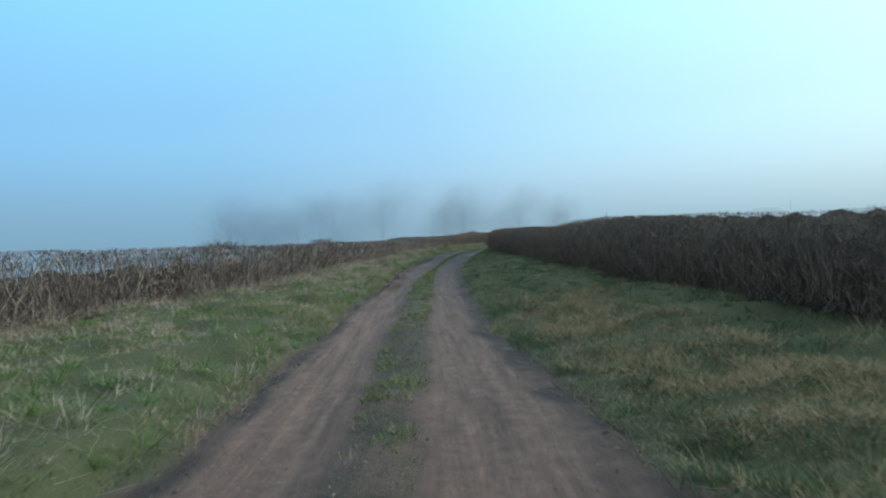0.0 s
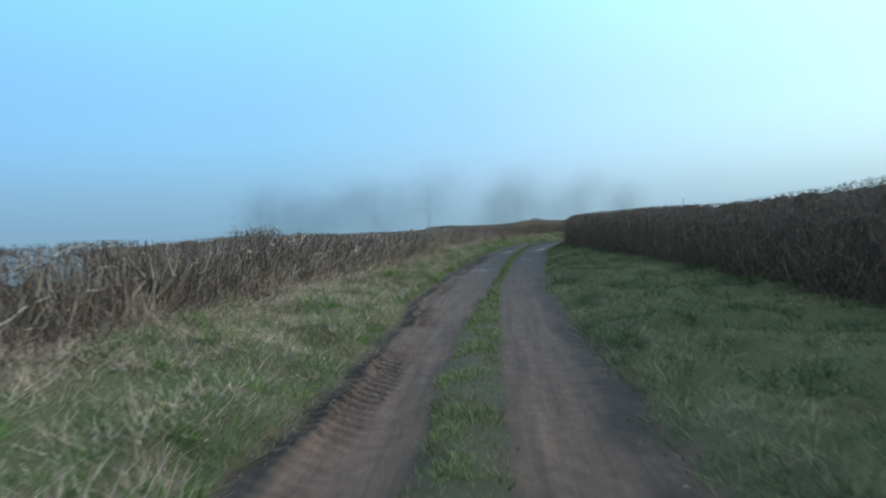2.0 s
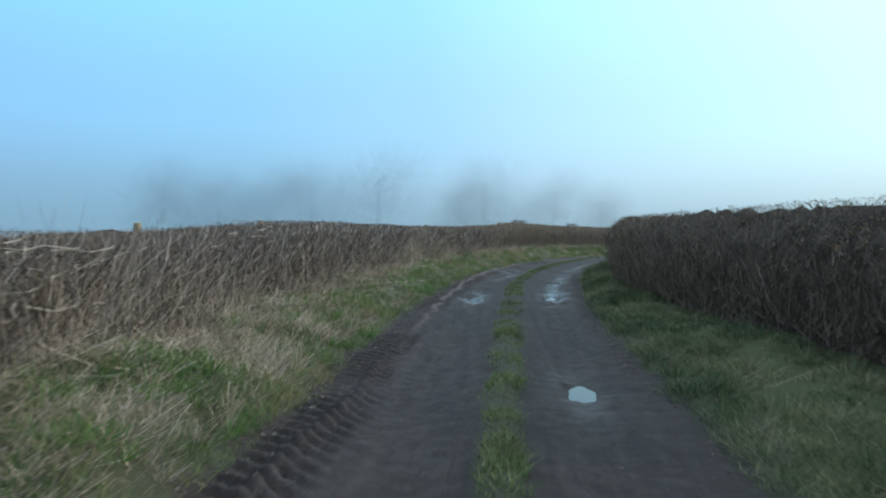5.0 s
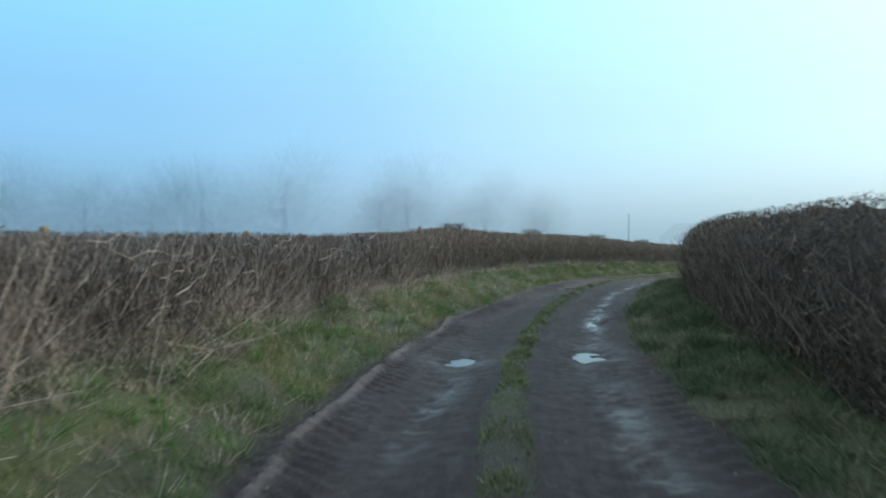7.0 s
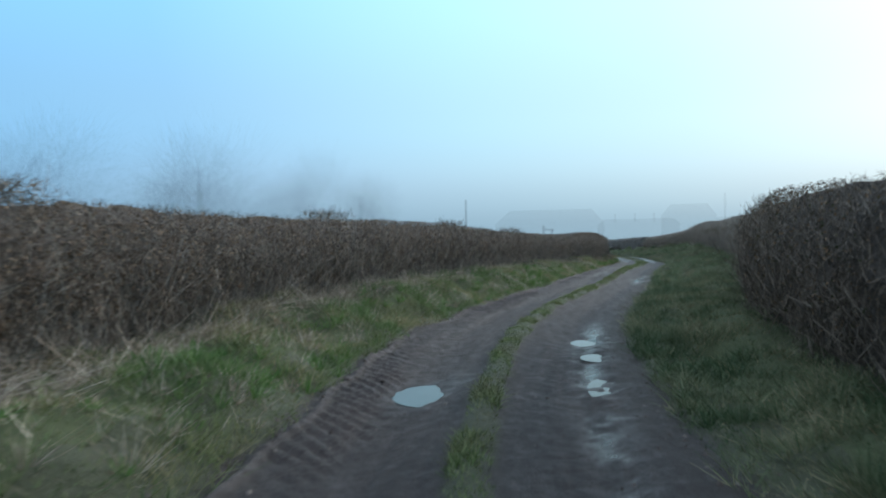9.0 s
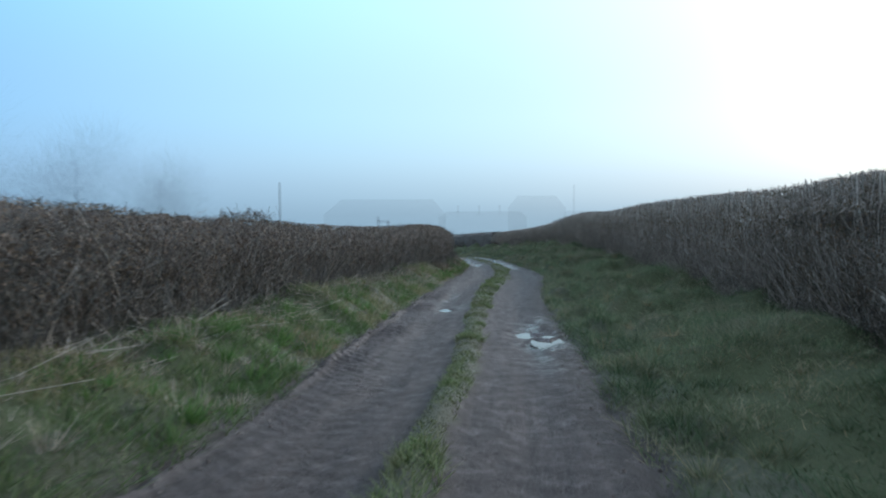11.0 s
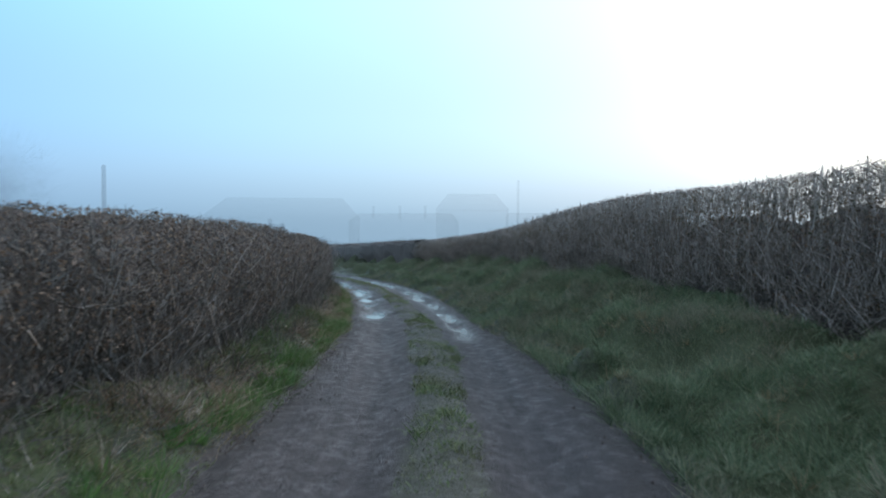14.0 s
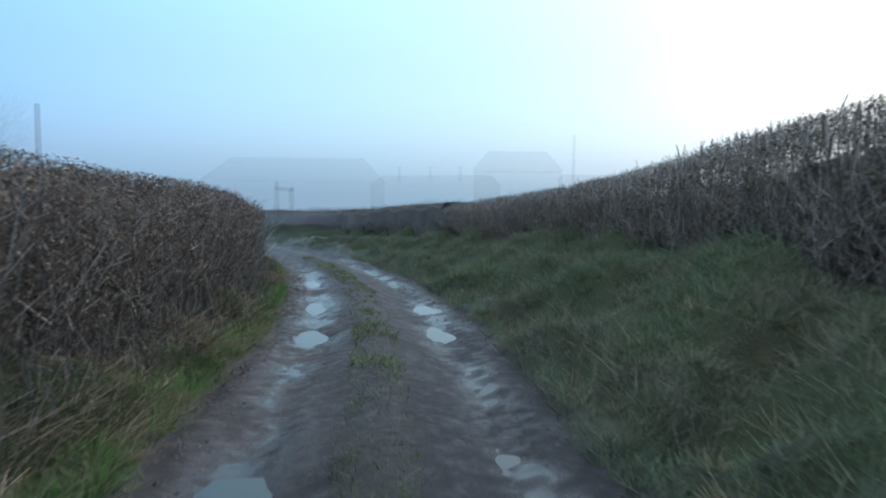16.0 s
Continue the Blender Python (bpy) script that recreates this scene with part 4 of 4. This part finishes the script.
        verts, quads = leaves(p, rng.uniform(0.009, 0.022, len(p)), rng)
        thing("foliage", mesh_of("foliage", verts, quads), leaf or LEAF, parent=whole)
    if lattice:
        # thick wavering uprights that reach the crest and stand a little over it, in bunches with gaps between
        m = int((b - a) * lattice)
        s = rng.uniform(a, b, m)
        s = s + 0.10 * np.sin(s * 2 * np.pi / 0.31 + 2.0 * np.sin(s * 1.7))
        d = along(foot, s) + side * rng.uniform(0.15, 1.1, m)
        low = land(s, along(foot, s) + side * 0.5)
        crest = fall(s) + along(top, s) + rng.uniform(-0.24, 0.02, m) + 0.05 * rng.rand(m) ** 6
        x, y = on_plan(s, d)
        knots = []
        for k in np.linspace(0.25, 1.0, 5):
            knots.append(np.stack([x + rng.normal(0, 0.035, m), y + rng.normal(0, 0.035, m), low + (crest - low) * k], -1))
        wide = rng.uniform(0.008, 0.022, m)
        parts = [sticks(p, q, wide * 0.5, wide * 0.42) for p, q in zip(knots[:-1], knots[1:])]
        count = np.cumsum([0] + [len(v) for v, _ in parts[:-1]])
        thing("upright_wood", mesh_of("upright_wood", np.concatenate([v for v, _ in parts]), np.concatenate([f + o for (_, f), o in zip(parts, count)])), stem, parent=whole)
    if trunks:
        # old gnarled trunks, laid and regrown, each with a few crooked limbs
        m = int((b - a) * trunks)
        for at in a + (b - a) * (np.arange(m) + rng.uniform(0.15, 0.85, m)) / m:
            d0 = float(along(foot, at)) + side * rng.uniform(0.12, 0.40)
            x, y = on_plan(at, d0)
            low = float(land(np.array([at]), np.array([d0]))[0])
            rise = float(fall(at) + along(top, at)) - low
            thick = rng.uniform(0.022, 0.045)
            lean = heading(at) + rng.choice([0, math.pi]) + rng.normal(0, 0.3)
            joints, ends, ra, rb = [], [], [], []
            crook = np.array([x, y, low + 0.32 * rise]) + [-math.sin(lean) * 0.10, math.cos(lean) * 0.10, 0]
            joints.append((x, y, low - 0.08)), ends.append(crook), ra.append(thick * 1.25), rb.append(thick)
            for limb in range(rng.randint(2, 4)):
                turn = lean + limb * math.pi + rng.normal(0, 0.5)
                reach = rng.uniform(0.08, 0.30)
                mid = crook + [-math.sin(turn) * reach, math.cos(turn) * reach, 0.25 * rise]
                tip = mid + [rng.normal(0, 0.09), rng.normal(0, 0.09), rng.uniform(0.2, 0.36) * rise]
                joints += [crook, mid]
                ends += [mid, tip]
                ra += [thick * 0.85, thick * 0.62]
                rb += [thick * 0.62, thick * 0.25]
            verts, quads = sticks(joints, ends, np.array(ra), np.array(rb), 6)
            thing("trunk", mesh_of("trunk", verts, quads, True), OLD_WOOD, parent=whole)
    if tufts:
        # uncut tufts standing over the crest
        for at in tufts:
            s = at + rng.normal(0, 0.22, 420)
            x, y = on_plan(s, along(foot, s) + side * rng.uniform(0.5, 1.2, len(s)))
            p = np.stack([x, y, fall(s) + along(top, s) - 0.06 + 0.16 * rng.rand(len(s))], -1)
            q = p + rng.normal(0, 0.06, p.shape) + [0, 0, 0.05]
            verts, quads = ribbons(p, q, rng.uniform(0.006, 0.014, len(p)), rng)
            tagged(thing("tuft", mesh_of("tuft", verts, quads), twig, parent=whole), kind="stuff")
    # heart
    ss = np.arange(a, b, 0.12)
    ring = [(0.36, -0.05), (0.28, 0.25), (0.26, 0.5), (0.32, 0.72), (0.44, 0.86), (0.58, 0.96), (0.66, 1.0), (0.82, 0.92), (0.90, 0.6), (0.90, 0.3), (0.86, -0.05)]
    rows = []
    for u, v in ring:
        foot_s = along(foot, ss)
        ground = land(ss, foot_s + side * 0.5)
        high_z = ground + (fall(ss) + along(top, ss) - ground) * heart_share * v * (0.92 + 0.09 * rough_at(ss, v * 4, 0.22, seed + 5) + (0.22 * (rough_at(ss, seed, 0.8, seed + 7) - 0.5) + 0.3 * (rough_at(ss, seed, 0.24, seed + 8) - 0.5) if lattice else 0))
        d = foot_s + side * (u * depth + 0.26 * (rough_at(ss, v * 4, 0.30, seed + 6) - 0.5))
        x, y = on_plan(ss, d)
        rows.append(np.stack([x, y, high_z], -1))
    verts = np.stack(rows, 1).reshape(-1, 3)
    k = len(ring)
    i, j = np.meshgrid(np.arange(len(ss) - 1), np.arange(k - 1), indexing="ij")
    o = (i * k + j).ravel()
    thing("heart", mesh_of("heart", verts, np.stack([o, o + 1, o + k + 1, o + k], -1)), heart_wood or CORE, parent=whole)
    return whole


hedge("old flailed hedge with open legs and a bushy clipped top", LEFT_FOOT, LEFT_TOP, LEFT_BANK, -1, (-8, 22), TWIG_L, STEM, 1500, 100, 130, 203, 0.66, (17.5,), 26, trunks=1.6)
hedge("flailed hedge of upright pale stems and brown twigs in low sun", LEFT_FOOT, LEFT_TOP, LEFT_BANK, -1, (21.9, 64), TWIG_L, STEM, 2100, 130, 210, 201, 1.0, (26.0,))
hedge("dense trimmed hawthorn hedge, brown and grey with few leaves", LEFT_FOOT, LEFT_TOP, LEFT_BANK, -1, (63.9, 128), TWIG_L2, STEM_BROWN, 2300, 2400, 90, 205, 1.0, (69.7, 75.8, 82.4, 89.2), 0, CORE_HAZED, 0.55, LEAF_BROWN)
hedge("trimmed hawthorn hedge, dark and dense, against the light", RIGHT_FOOT, RIGHT_TOP, RIGHT_BANK, 1, (-8, 90), TWIG_R, TWIG_R, 1800, 500, 70, 211, 1.01)
hedge("tall hedge on a bank, thin and see-through along its top", RIGHT_FOOT, RIGHT_TOP, RIGHT_BANK, 1, (80, 128), TWIG_R2, TWIG_R2, 2800, 1900, 120, 215, 0.74, (), 60, CORE_HAZED, 0.6)

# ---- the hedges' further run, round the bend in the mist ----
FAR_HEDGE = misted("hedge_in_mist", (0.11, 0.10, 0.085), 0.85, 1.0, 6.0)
haze_alpha(FAR_HEDGE)


def far_hedge(label, foot, top, side, s_range, seed):
    rng = np.random.RandomState(seed)
    whole = tagged(new("hedge"), label, "hedge")
    ss = np.arange(*s_range, 0.3)
    ring = [(0.0, -0.05), (-0.05, 0.4), (0.0, 0.8), (0.2, 0.98), (0.6, 1.02), (1.1, 0.95), (1.25, 0.4), (1.25, -0.05)]
    rows = []
    for u, v in ring:
        foot_s = along(foot, ss)
        low = land(ss, foot_s + side * 0.5)
        high_z = low + (fall(ss) + along(top, ss) - low) * v + 0.10 * (rough_at(ss, v * 2, 0.5, seed) - 0.5) + 0.22 * v * (rough_at(ss, 1.0, 1.6, seed + 2) - 0.5)
        d = foot_s + side * (u + 0.18 * (rough_at(ss, v * 3, 0.4, seed + 1) - 0.5))
        x, y = on_plan(ss, d)
        rows.append(np.stack([x, y, high_z], -1))
    k = len(ring)
    i, j = np.meshgrid(np.arange(len(ss) - 1), np.arange(k - 1), indexing="ij")
    o = (i * k + j).ravel()
    heart = thing("heart", mesh_of("heart", np.stack(rows, 1).reshape(-1, 3), np.stack([o, o + 1, o + k + 1, o + k], -1)), FAR_HEDGE, parent=whole)
    set_haze_alpha(heart.data, np.repeat(0.92 - 0.55 * fade(ss, 124, 160), k))
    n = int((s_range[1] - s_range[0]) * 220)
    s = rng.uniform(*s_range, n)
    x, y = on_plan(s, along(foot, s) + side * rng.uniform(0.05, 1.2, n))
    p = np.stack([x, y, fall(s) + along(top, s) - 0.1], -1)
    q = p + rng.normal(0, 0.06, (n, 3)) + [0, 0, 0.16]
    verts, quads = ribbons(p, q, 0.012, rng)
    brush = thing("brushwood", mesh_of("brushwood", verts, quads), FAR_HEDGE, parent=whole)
    set_haze_alpha(brush.data, np.repeat(0.80 - 0.5 * fade(s, 124, 160), 4))
    return whole


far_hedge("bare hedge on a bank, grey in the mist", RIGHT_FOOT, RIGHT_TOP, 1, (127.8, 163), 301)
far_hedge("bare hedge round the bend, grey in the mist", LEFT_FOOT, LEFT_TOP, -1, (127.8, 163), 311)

# ---- fence behind the hedge ----
POST, _n, _l, _shader = material("post_wood", 0.9)
_grain = noise_node(_n, _l, 18.0, 5.0)
_l.new(blend(_n, _l, _grain.outputs[0], (0.14, 0.11, 0.07), (0.30, 0.25, 0.16)), _shader.inputs["Base Color"])
WIRE, _n, _l, _shader = material("fence_wire", 0.5)
_shader.inputs["Base Color"].default_value, _shader.inputs["Metallic"].default_value = (0.22, 0.21, 0.20, 1), 0.8


def lathe(profile, sides=8, wobble=0.0, seed=0):
    """A round post or pole from rows of height and radius, closed at the top."""
    rng = np.random.RandomState(seed)
    verts, faces = [], []
    for z, r in profile:
        for k in range(sides):
            t = 2 * math.pi * k / sides
            rr = r * (1 + wobble * (rng.rand() - 0.5))
            verts.append((rr * math.cos(t), rr * math.sin(t), z))
    for i in range(len(profile) - 1):
        for k in range(sides):
            a, b = i * sides + k, i * sides + (k + 1) % sides
            faces.append((a, b, b + sides, a + sides))
    top = len(verts)
    verts.append((0, 0, profile[-1][0]))
    me = bpy.data.meshes.new("post")
    me.from_pydata(verts, [], faces + [((len(profile) - 1) * sides + k, (len(profile) - 1) * sides + (k + 1) % sides, top) for k in range(sides)])
    return me


FENCE_D = -1.62
fence = tagged(new("fence"), "weathered timber posts with strands of barbed wire behind hedge", "fence")
_post_me = lathe([(-0.4, 0.058), (0.0, 0.056), (1.0, 0.052), (1.44, 0.050), (1.47, 0.036)], 8, 0.12, 5)
_post_me.materials.append(POST)
_posts = []
for _k, _s in enumerate(np.arange(44.2, 86.0, 4.13)):
    _d = float(along(LEFT_FOOT, _s)) + FENCE_D
    _x, _y = on_plan(_s, _d)
    _z = float(land(np.array([_s]), np.array([_d]))[0])
    _top = float(fall(_s) + along(LEFT_TOP, _s)) - 0.06 + 0.16 * float(rough_at(_s, 0, 2.0, 44))
    _ob = new("post", _post_me)
    _ob.parent = fence
    _ob.matrix_local = Matrix.LocRotScale((float(_x), float(_y), _z), Euler((0.03 * math.sin(_k * 2.1), 0.03 * math.cos(_k * 1.7), _k)), (1, 1, (_top - _z) / 1.47))
    _posts.append((float(_x), float(_y), _z, _top))
for _drop in (0.10, 0.45):
    _a = np.array([(x + 0.055, y, top - _drop) for x, y, z, top in _posts])
    _v, _q = sticks(_a[:-1], _a[1:], 0.004, 0.004)
    _t = np.linspace(0, 1, 26)[None, :, None]
    _b = (_a[:-1, None] * (1 - _t) + _a[1:, None] * _t).reshape(-1, 3)
    _v2, _q2 = sticks(_b - [0.0, 0.012, 0.018], _b + [0.0, 0.012, 0.018], 0.0025, 0.0025)
    thing("wire", mesh_of("wire", np.concatenate([_v, _v2]), np.concatenate([_q, _q2 + len(_v)])), WIRE, parent=fence)

# ---- loose dead stalks by the hedge foot ----
_rng = np.random.RandomState(77)
_n_st = 2600
_s = _rng.uniform(-4, 96, _n_st)
_d = along(LEFT_FOOT, _s) + _rng.uniform(-0.1, 0.7, _n_st)
_x, _y = on_plan(_s, _d)
_p = np.stack([_x, _y, land(_s, _d) + 0.03], -1)
_q = _p + np.stack([_rng.normal(0, 0.30, _n_st), _rng.normal(0, 0.30, _n_st), np.abs(_rng.normal(0, 0.15, _n_st))], -1)
_s2 = np.array([53.2, 53.6, 53.9, 55.3, 50.2, 48.9, 66.2, 31.0])
_x2, _y2 = on_plan(_s2, along(LEFT_FOOT, _s2) + 0.40)
_p2 = np.stack([_x2, _y2, land(_s2, along(LEFT_FOOT, _s2) + 0.40) + 0.02], -1)
_x3, _y3 = on_plan(_s2 + 0.9, along(LEFT_FOOT, _s2) + 0.05)
_q2 = np.stack([_x3, _y3, _p2[:, 2] + _rng.uniform(0.75, 1.1, 8)], -1)
_v, _f = sticks(np.concatenate([_p, _p2]), np.concatenate([_q, _q2]), np.concatenate([_rng.uniform(0.0018, 0.0038, _n_st), np.full(8, 0.0045)]), 0.002)
thing("dead_stalks", mesh_of("dead_stalks", _v, _f), STRAW, "pale broken stalks leaning and lying at foot of hedge", "stalks", "stuff")

# ---- clods and small stones on the track ----
_n_cl = 12000
_s = _rng.uniform(-5, 125, _n_cl)
_edge = _rng.rand(_n_cl)
_d = np.where(_edge < 0.4, edge_left(_s) + _rng.normal(0.05, 0.14, _n_cl), np.where(_edge < 0.65, edge_right(_s) + _rng.normal(-0.05, 0.12, _n_cl), _rng.uniform(-1.2, 1.1, _n_cl)))
_x, _y = on_plan(_s, _d)
_c = np.stack([_x, _y, land(_s, _d)], -1)
_r = 0.005 + 0.014 * _rng.rand(_n_cl) ** 3 * np.where(_edge < 0.65, 1.35, 0.8)
_dirs = np.array([(1, 0, 0), (0, 1, 0), (-1, 0, 0), (0, -1, 0), (0, 0, 0.8), (0, 0, -0.8)], float)
_v = _c[:, None] + _dirs[None] * _r[:, None, None] * _rng.uniform(0.6, 1.4, (_n_cl, 6, 1))
_tri = np.array([(0, 1, 4), (1, 2, 4), (2, 3, 4), (3, 0, 4), (1, 0, 5), (2, 1, 5), (3, 2, 5), (0, 3, 5)])
_f = ((np.arange(_n_cl) * 6)[:, None, None] + _tri[None]).reshape(-1, 3)
CLOD = strands("clods", [(0.04, 0.032, 0.026), (0.07, 0.056, 0.046), (0.10, 0.083, 0.07), (0.16, 0.14, 0.12)], 0.9)
thing("clods", mesh_of("clods", _v.reshape(-1, 3), _f), CLOD, "crumbs of mud and small stones along wheel tracks", "clods", "stuff")

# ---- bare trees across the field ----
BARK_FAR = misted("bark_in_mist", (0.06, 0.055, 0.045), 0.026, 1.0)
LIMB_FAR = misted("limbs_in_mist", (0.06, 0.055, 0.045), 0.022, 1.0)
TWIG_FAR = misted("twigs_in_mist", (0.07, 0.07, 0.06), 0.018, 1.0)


def bare_tree(seed, tall, wide):
    """A wide field tree without leaves: trunk, a few forking limbs, and a crown of fine twigs gathered in uneven lobes."""
    rng = np.random.RandomState(seed)
    tree = tagged(new("tree"), "wide bare field tree, pale grey in the mist", "tree", "trees across the field")
    fork = np.array([0.0, 0.0, tall * 0.36])
    lobes = []
    for k in range(24):
        t = rng.uniform(0, 2 * math.pi)
        r = wide * math.sqrt(rng.rand()) * 0.72
        high = tall * (0.93 - 0.40 * (r / wide) ** 2 - 0.56 * rng.rand())
        lobes.append((r * math.cos(t), r * math.sin(t), high - tall * 0.12, tall * rng.uniform(0.12, 0.20)))
    lobes = np.array(lobes)
    b = lobes[:, :3]
    rise = np.linspace(0.20, 0.62, len(b))[np.argsort(np.argsort(b[:, 2]))] * tall
    a = np.stack([np.zeros(len(b)), np.zeros(len(b)), rise], -1)
    knee = a * 0.45 + b * 0.55 + rng.normal(0, tall * 0.03, b.shape)
    v, f = sticks([[0, 0, -1.5], fork], [fork, [0, 0, tall * 0.66]], np.array([tall * 0.026, tall * 0.017]), np.array([tall * 0.017, tall * 0.006]), 7)
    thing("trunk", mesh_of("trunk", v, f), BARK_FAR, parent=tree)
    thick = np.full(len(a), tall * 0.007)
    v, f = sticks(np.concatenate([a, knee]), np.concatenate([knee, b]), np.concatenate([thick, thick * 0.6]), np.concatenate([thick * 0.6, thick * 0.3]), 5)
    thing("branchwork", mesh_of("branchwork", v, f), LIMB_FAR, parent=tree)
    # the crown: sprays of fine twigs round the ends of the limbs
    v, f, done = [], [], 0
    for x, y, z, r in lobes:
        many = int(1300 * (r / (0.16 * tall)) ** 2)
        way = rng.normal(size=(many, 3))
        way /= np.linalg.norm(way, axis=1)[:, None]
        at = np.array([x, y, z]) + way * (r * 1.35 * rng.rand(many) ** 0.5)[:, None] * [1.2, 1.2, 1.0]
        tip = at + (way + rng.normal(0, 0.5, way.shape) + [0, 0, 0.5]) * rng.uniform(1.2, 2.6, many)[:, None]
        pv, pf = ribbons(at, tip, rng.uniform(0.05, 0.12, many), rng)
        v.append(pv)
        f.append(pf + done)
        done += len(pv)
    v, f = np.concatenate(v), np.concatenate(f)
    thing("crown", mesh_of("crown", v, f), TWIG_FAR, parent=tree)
    return tree


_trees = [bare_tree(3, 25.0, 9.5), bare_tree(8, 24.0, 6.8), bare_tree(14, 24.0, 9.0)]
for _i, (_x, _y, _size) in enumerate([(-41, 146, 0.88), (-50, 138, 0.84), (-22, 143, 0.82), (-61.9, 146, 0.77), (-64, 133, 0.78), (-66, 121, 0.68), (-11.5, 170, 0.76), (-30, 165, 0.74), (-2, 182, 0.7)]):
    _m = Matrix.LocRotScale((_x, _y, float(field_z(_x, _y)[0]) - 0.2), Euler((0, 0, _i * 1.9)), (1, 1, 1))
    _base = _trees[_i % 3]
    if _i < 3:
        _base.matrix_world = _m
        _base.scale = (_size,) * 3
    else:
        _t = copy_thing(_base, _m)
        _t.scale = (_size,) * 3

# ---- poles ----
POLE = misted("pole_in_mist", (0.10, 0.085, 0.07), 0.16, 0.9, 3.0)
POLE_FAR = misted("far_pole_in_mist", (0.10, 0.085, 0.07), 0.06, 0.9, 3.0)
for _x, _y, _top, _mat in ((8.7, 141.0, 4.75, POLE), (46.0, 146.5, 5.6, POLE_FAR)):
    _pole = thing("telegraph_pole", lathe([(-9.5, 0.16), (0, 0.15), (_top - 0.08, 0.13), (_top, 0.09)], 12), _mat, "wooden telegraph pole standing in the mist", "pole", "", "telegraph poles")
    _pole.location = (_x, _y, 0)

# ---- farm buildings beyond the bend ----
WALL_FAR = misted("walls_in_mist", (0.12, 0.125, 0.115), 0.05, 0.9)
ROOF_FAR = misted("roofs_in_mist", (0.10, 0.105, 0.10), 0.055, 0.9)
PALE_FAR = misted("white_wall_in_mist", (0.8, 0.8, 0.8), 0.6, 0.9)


def building(name, label, a, b, deep, floor, eaves, ridge, hip, wall, roof):
    """A pitched building between plan points a and b, with walls, and a roof hipped by the given length."""
    ax, ay = a
    bx, by = b
    length = math.hypot(bx - ax, by - ay)
    ob = tagged(new(name), label, "building")
    ob.matrix_world = Matrix.Translation((ax, ay, 0)) @ Matrix.Rotation(math.atan2(by - ay, bx - ax), 4, "Z")
    bm = bmesh.new()
    bmesh.ops.create_cube(bm, size=1.0, matrix=Matrix.LocRotScale((length / 2, deep / 2, (floor + eaves) / 2), None, (length, deep, eaves - floor)))
    me = bpy.data.meshes.new("body")
    bm.to_mesh(me)
    thing("body", me, wall, parent=ob)
    o = 0.12
    low = [(-o, -o, eaves + 0.01), (length + o, -o, eaves + 0.01), (length + o, deep + o, eaves + 0.01), (-o, deep + o, eaves + 0.01)]
    top = [(hip - o if hip == 0 else hip, deep / 2, ridge), (length - hip + (o if hip == 0 else 0), deep / 2, ridge)]
    verts = low + top
    faces = [(0, 1, 5, 4), (2, 3, 4, 5), (1, 2, 5), (3, 0, 4)]
    me = bpy.data.meshes.new("roof")
    me.from_pydata(verts, [], faces)
    thing("roof", me, roof, parent=ob)
    return ob


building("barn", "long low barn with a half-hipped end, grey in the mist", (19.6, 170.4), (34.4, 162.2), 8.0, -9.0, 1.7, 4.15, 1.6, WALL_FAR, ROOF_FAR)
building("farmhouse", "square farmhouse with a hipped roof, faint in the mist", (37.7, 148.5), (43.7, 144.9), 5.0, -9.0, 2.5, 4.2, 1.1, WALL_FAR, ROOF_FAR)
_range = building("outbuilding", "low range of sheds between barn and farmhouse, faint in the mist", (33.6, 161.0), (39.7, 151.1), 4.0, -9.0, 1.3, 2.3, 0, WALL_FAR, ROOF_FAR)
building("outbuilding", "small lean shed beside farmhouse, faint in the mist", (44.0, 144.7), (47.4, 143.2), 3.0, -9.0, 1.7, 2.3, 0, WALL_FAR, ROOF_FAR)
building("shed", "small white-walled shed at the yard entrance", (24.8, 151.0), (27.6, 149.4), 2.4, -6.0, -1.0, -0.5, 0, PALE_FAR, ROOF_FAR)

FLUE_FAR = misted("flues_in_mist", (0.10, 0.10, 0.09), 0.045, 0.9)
for _at in (1.9, 5.4, 8.6):
    _flue = thing("flue", lathe([(1.7, 0.16), (2.9, 0.15), (3.0, 0.20), (3.12, 0.20)], 8), FLUE_FAR, parent=_range)
    _flue.location = (_at, 2.0, 0)

# ---- the gateway of the yard ----
gateway = tagged(new("gateway"), "dark timber gateway standing before barn in the mist", "gateway")
gateway.matrix_world = Matrix.LocRotScale((25.4, 160.6, -3.0), Euler((0, 0, -0.45)), (1, 1, 1))
GATE_FAR = misted("gate_timber_in_mist", (0.07, 0.065, 0.055), 0.09, 0.95)
for _at, _high in ((-0.62, 4.55), (0.66, 4.1)):
    _leg = thing("post", lathe([(-3.0, 0.24), (2.0, 0.22), (_high - 0.1, 0.20), (_high, 0.12)], 10, 0.15, 9), GATE_FAR, parent=gateway)
    _leg.location = (_at, 0, 0)
_v, _f = sticks([[-0.85, 0, 3.95]], [[0.9, 0, 3.75]], 0.2, 0.18, 6)
thing("beam", mesh_of("beam", _v, _f), GATE_FAR, parent=gateway)
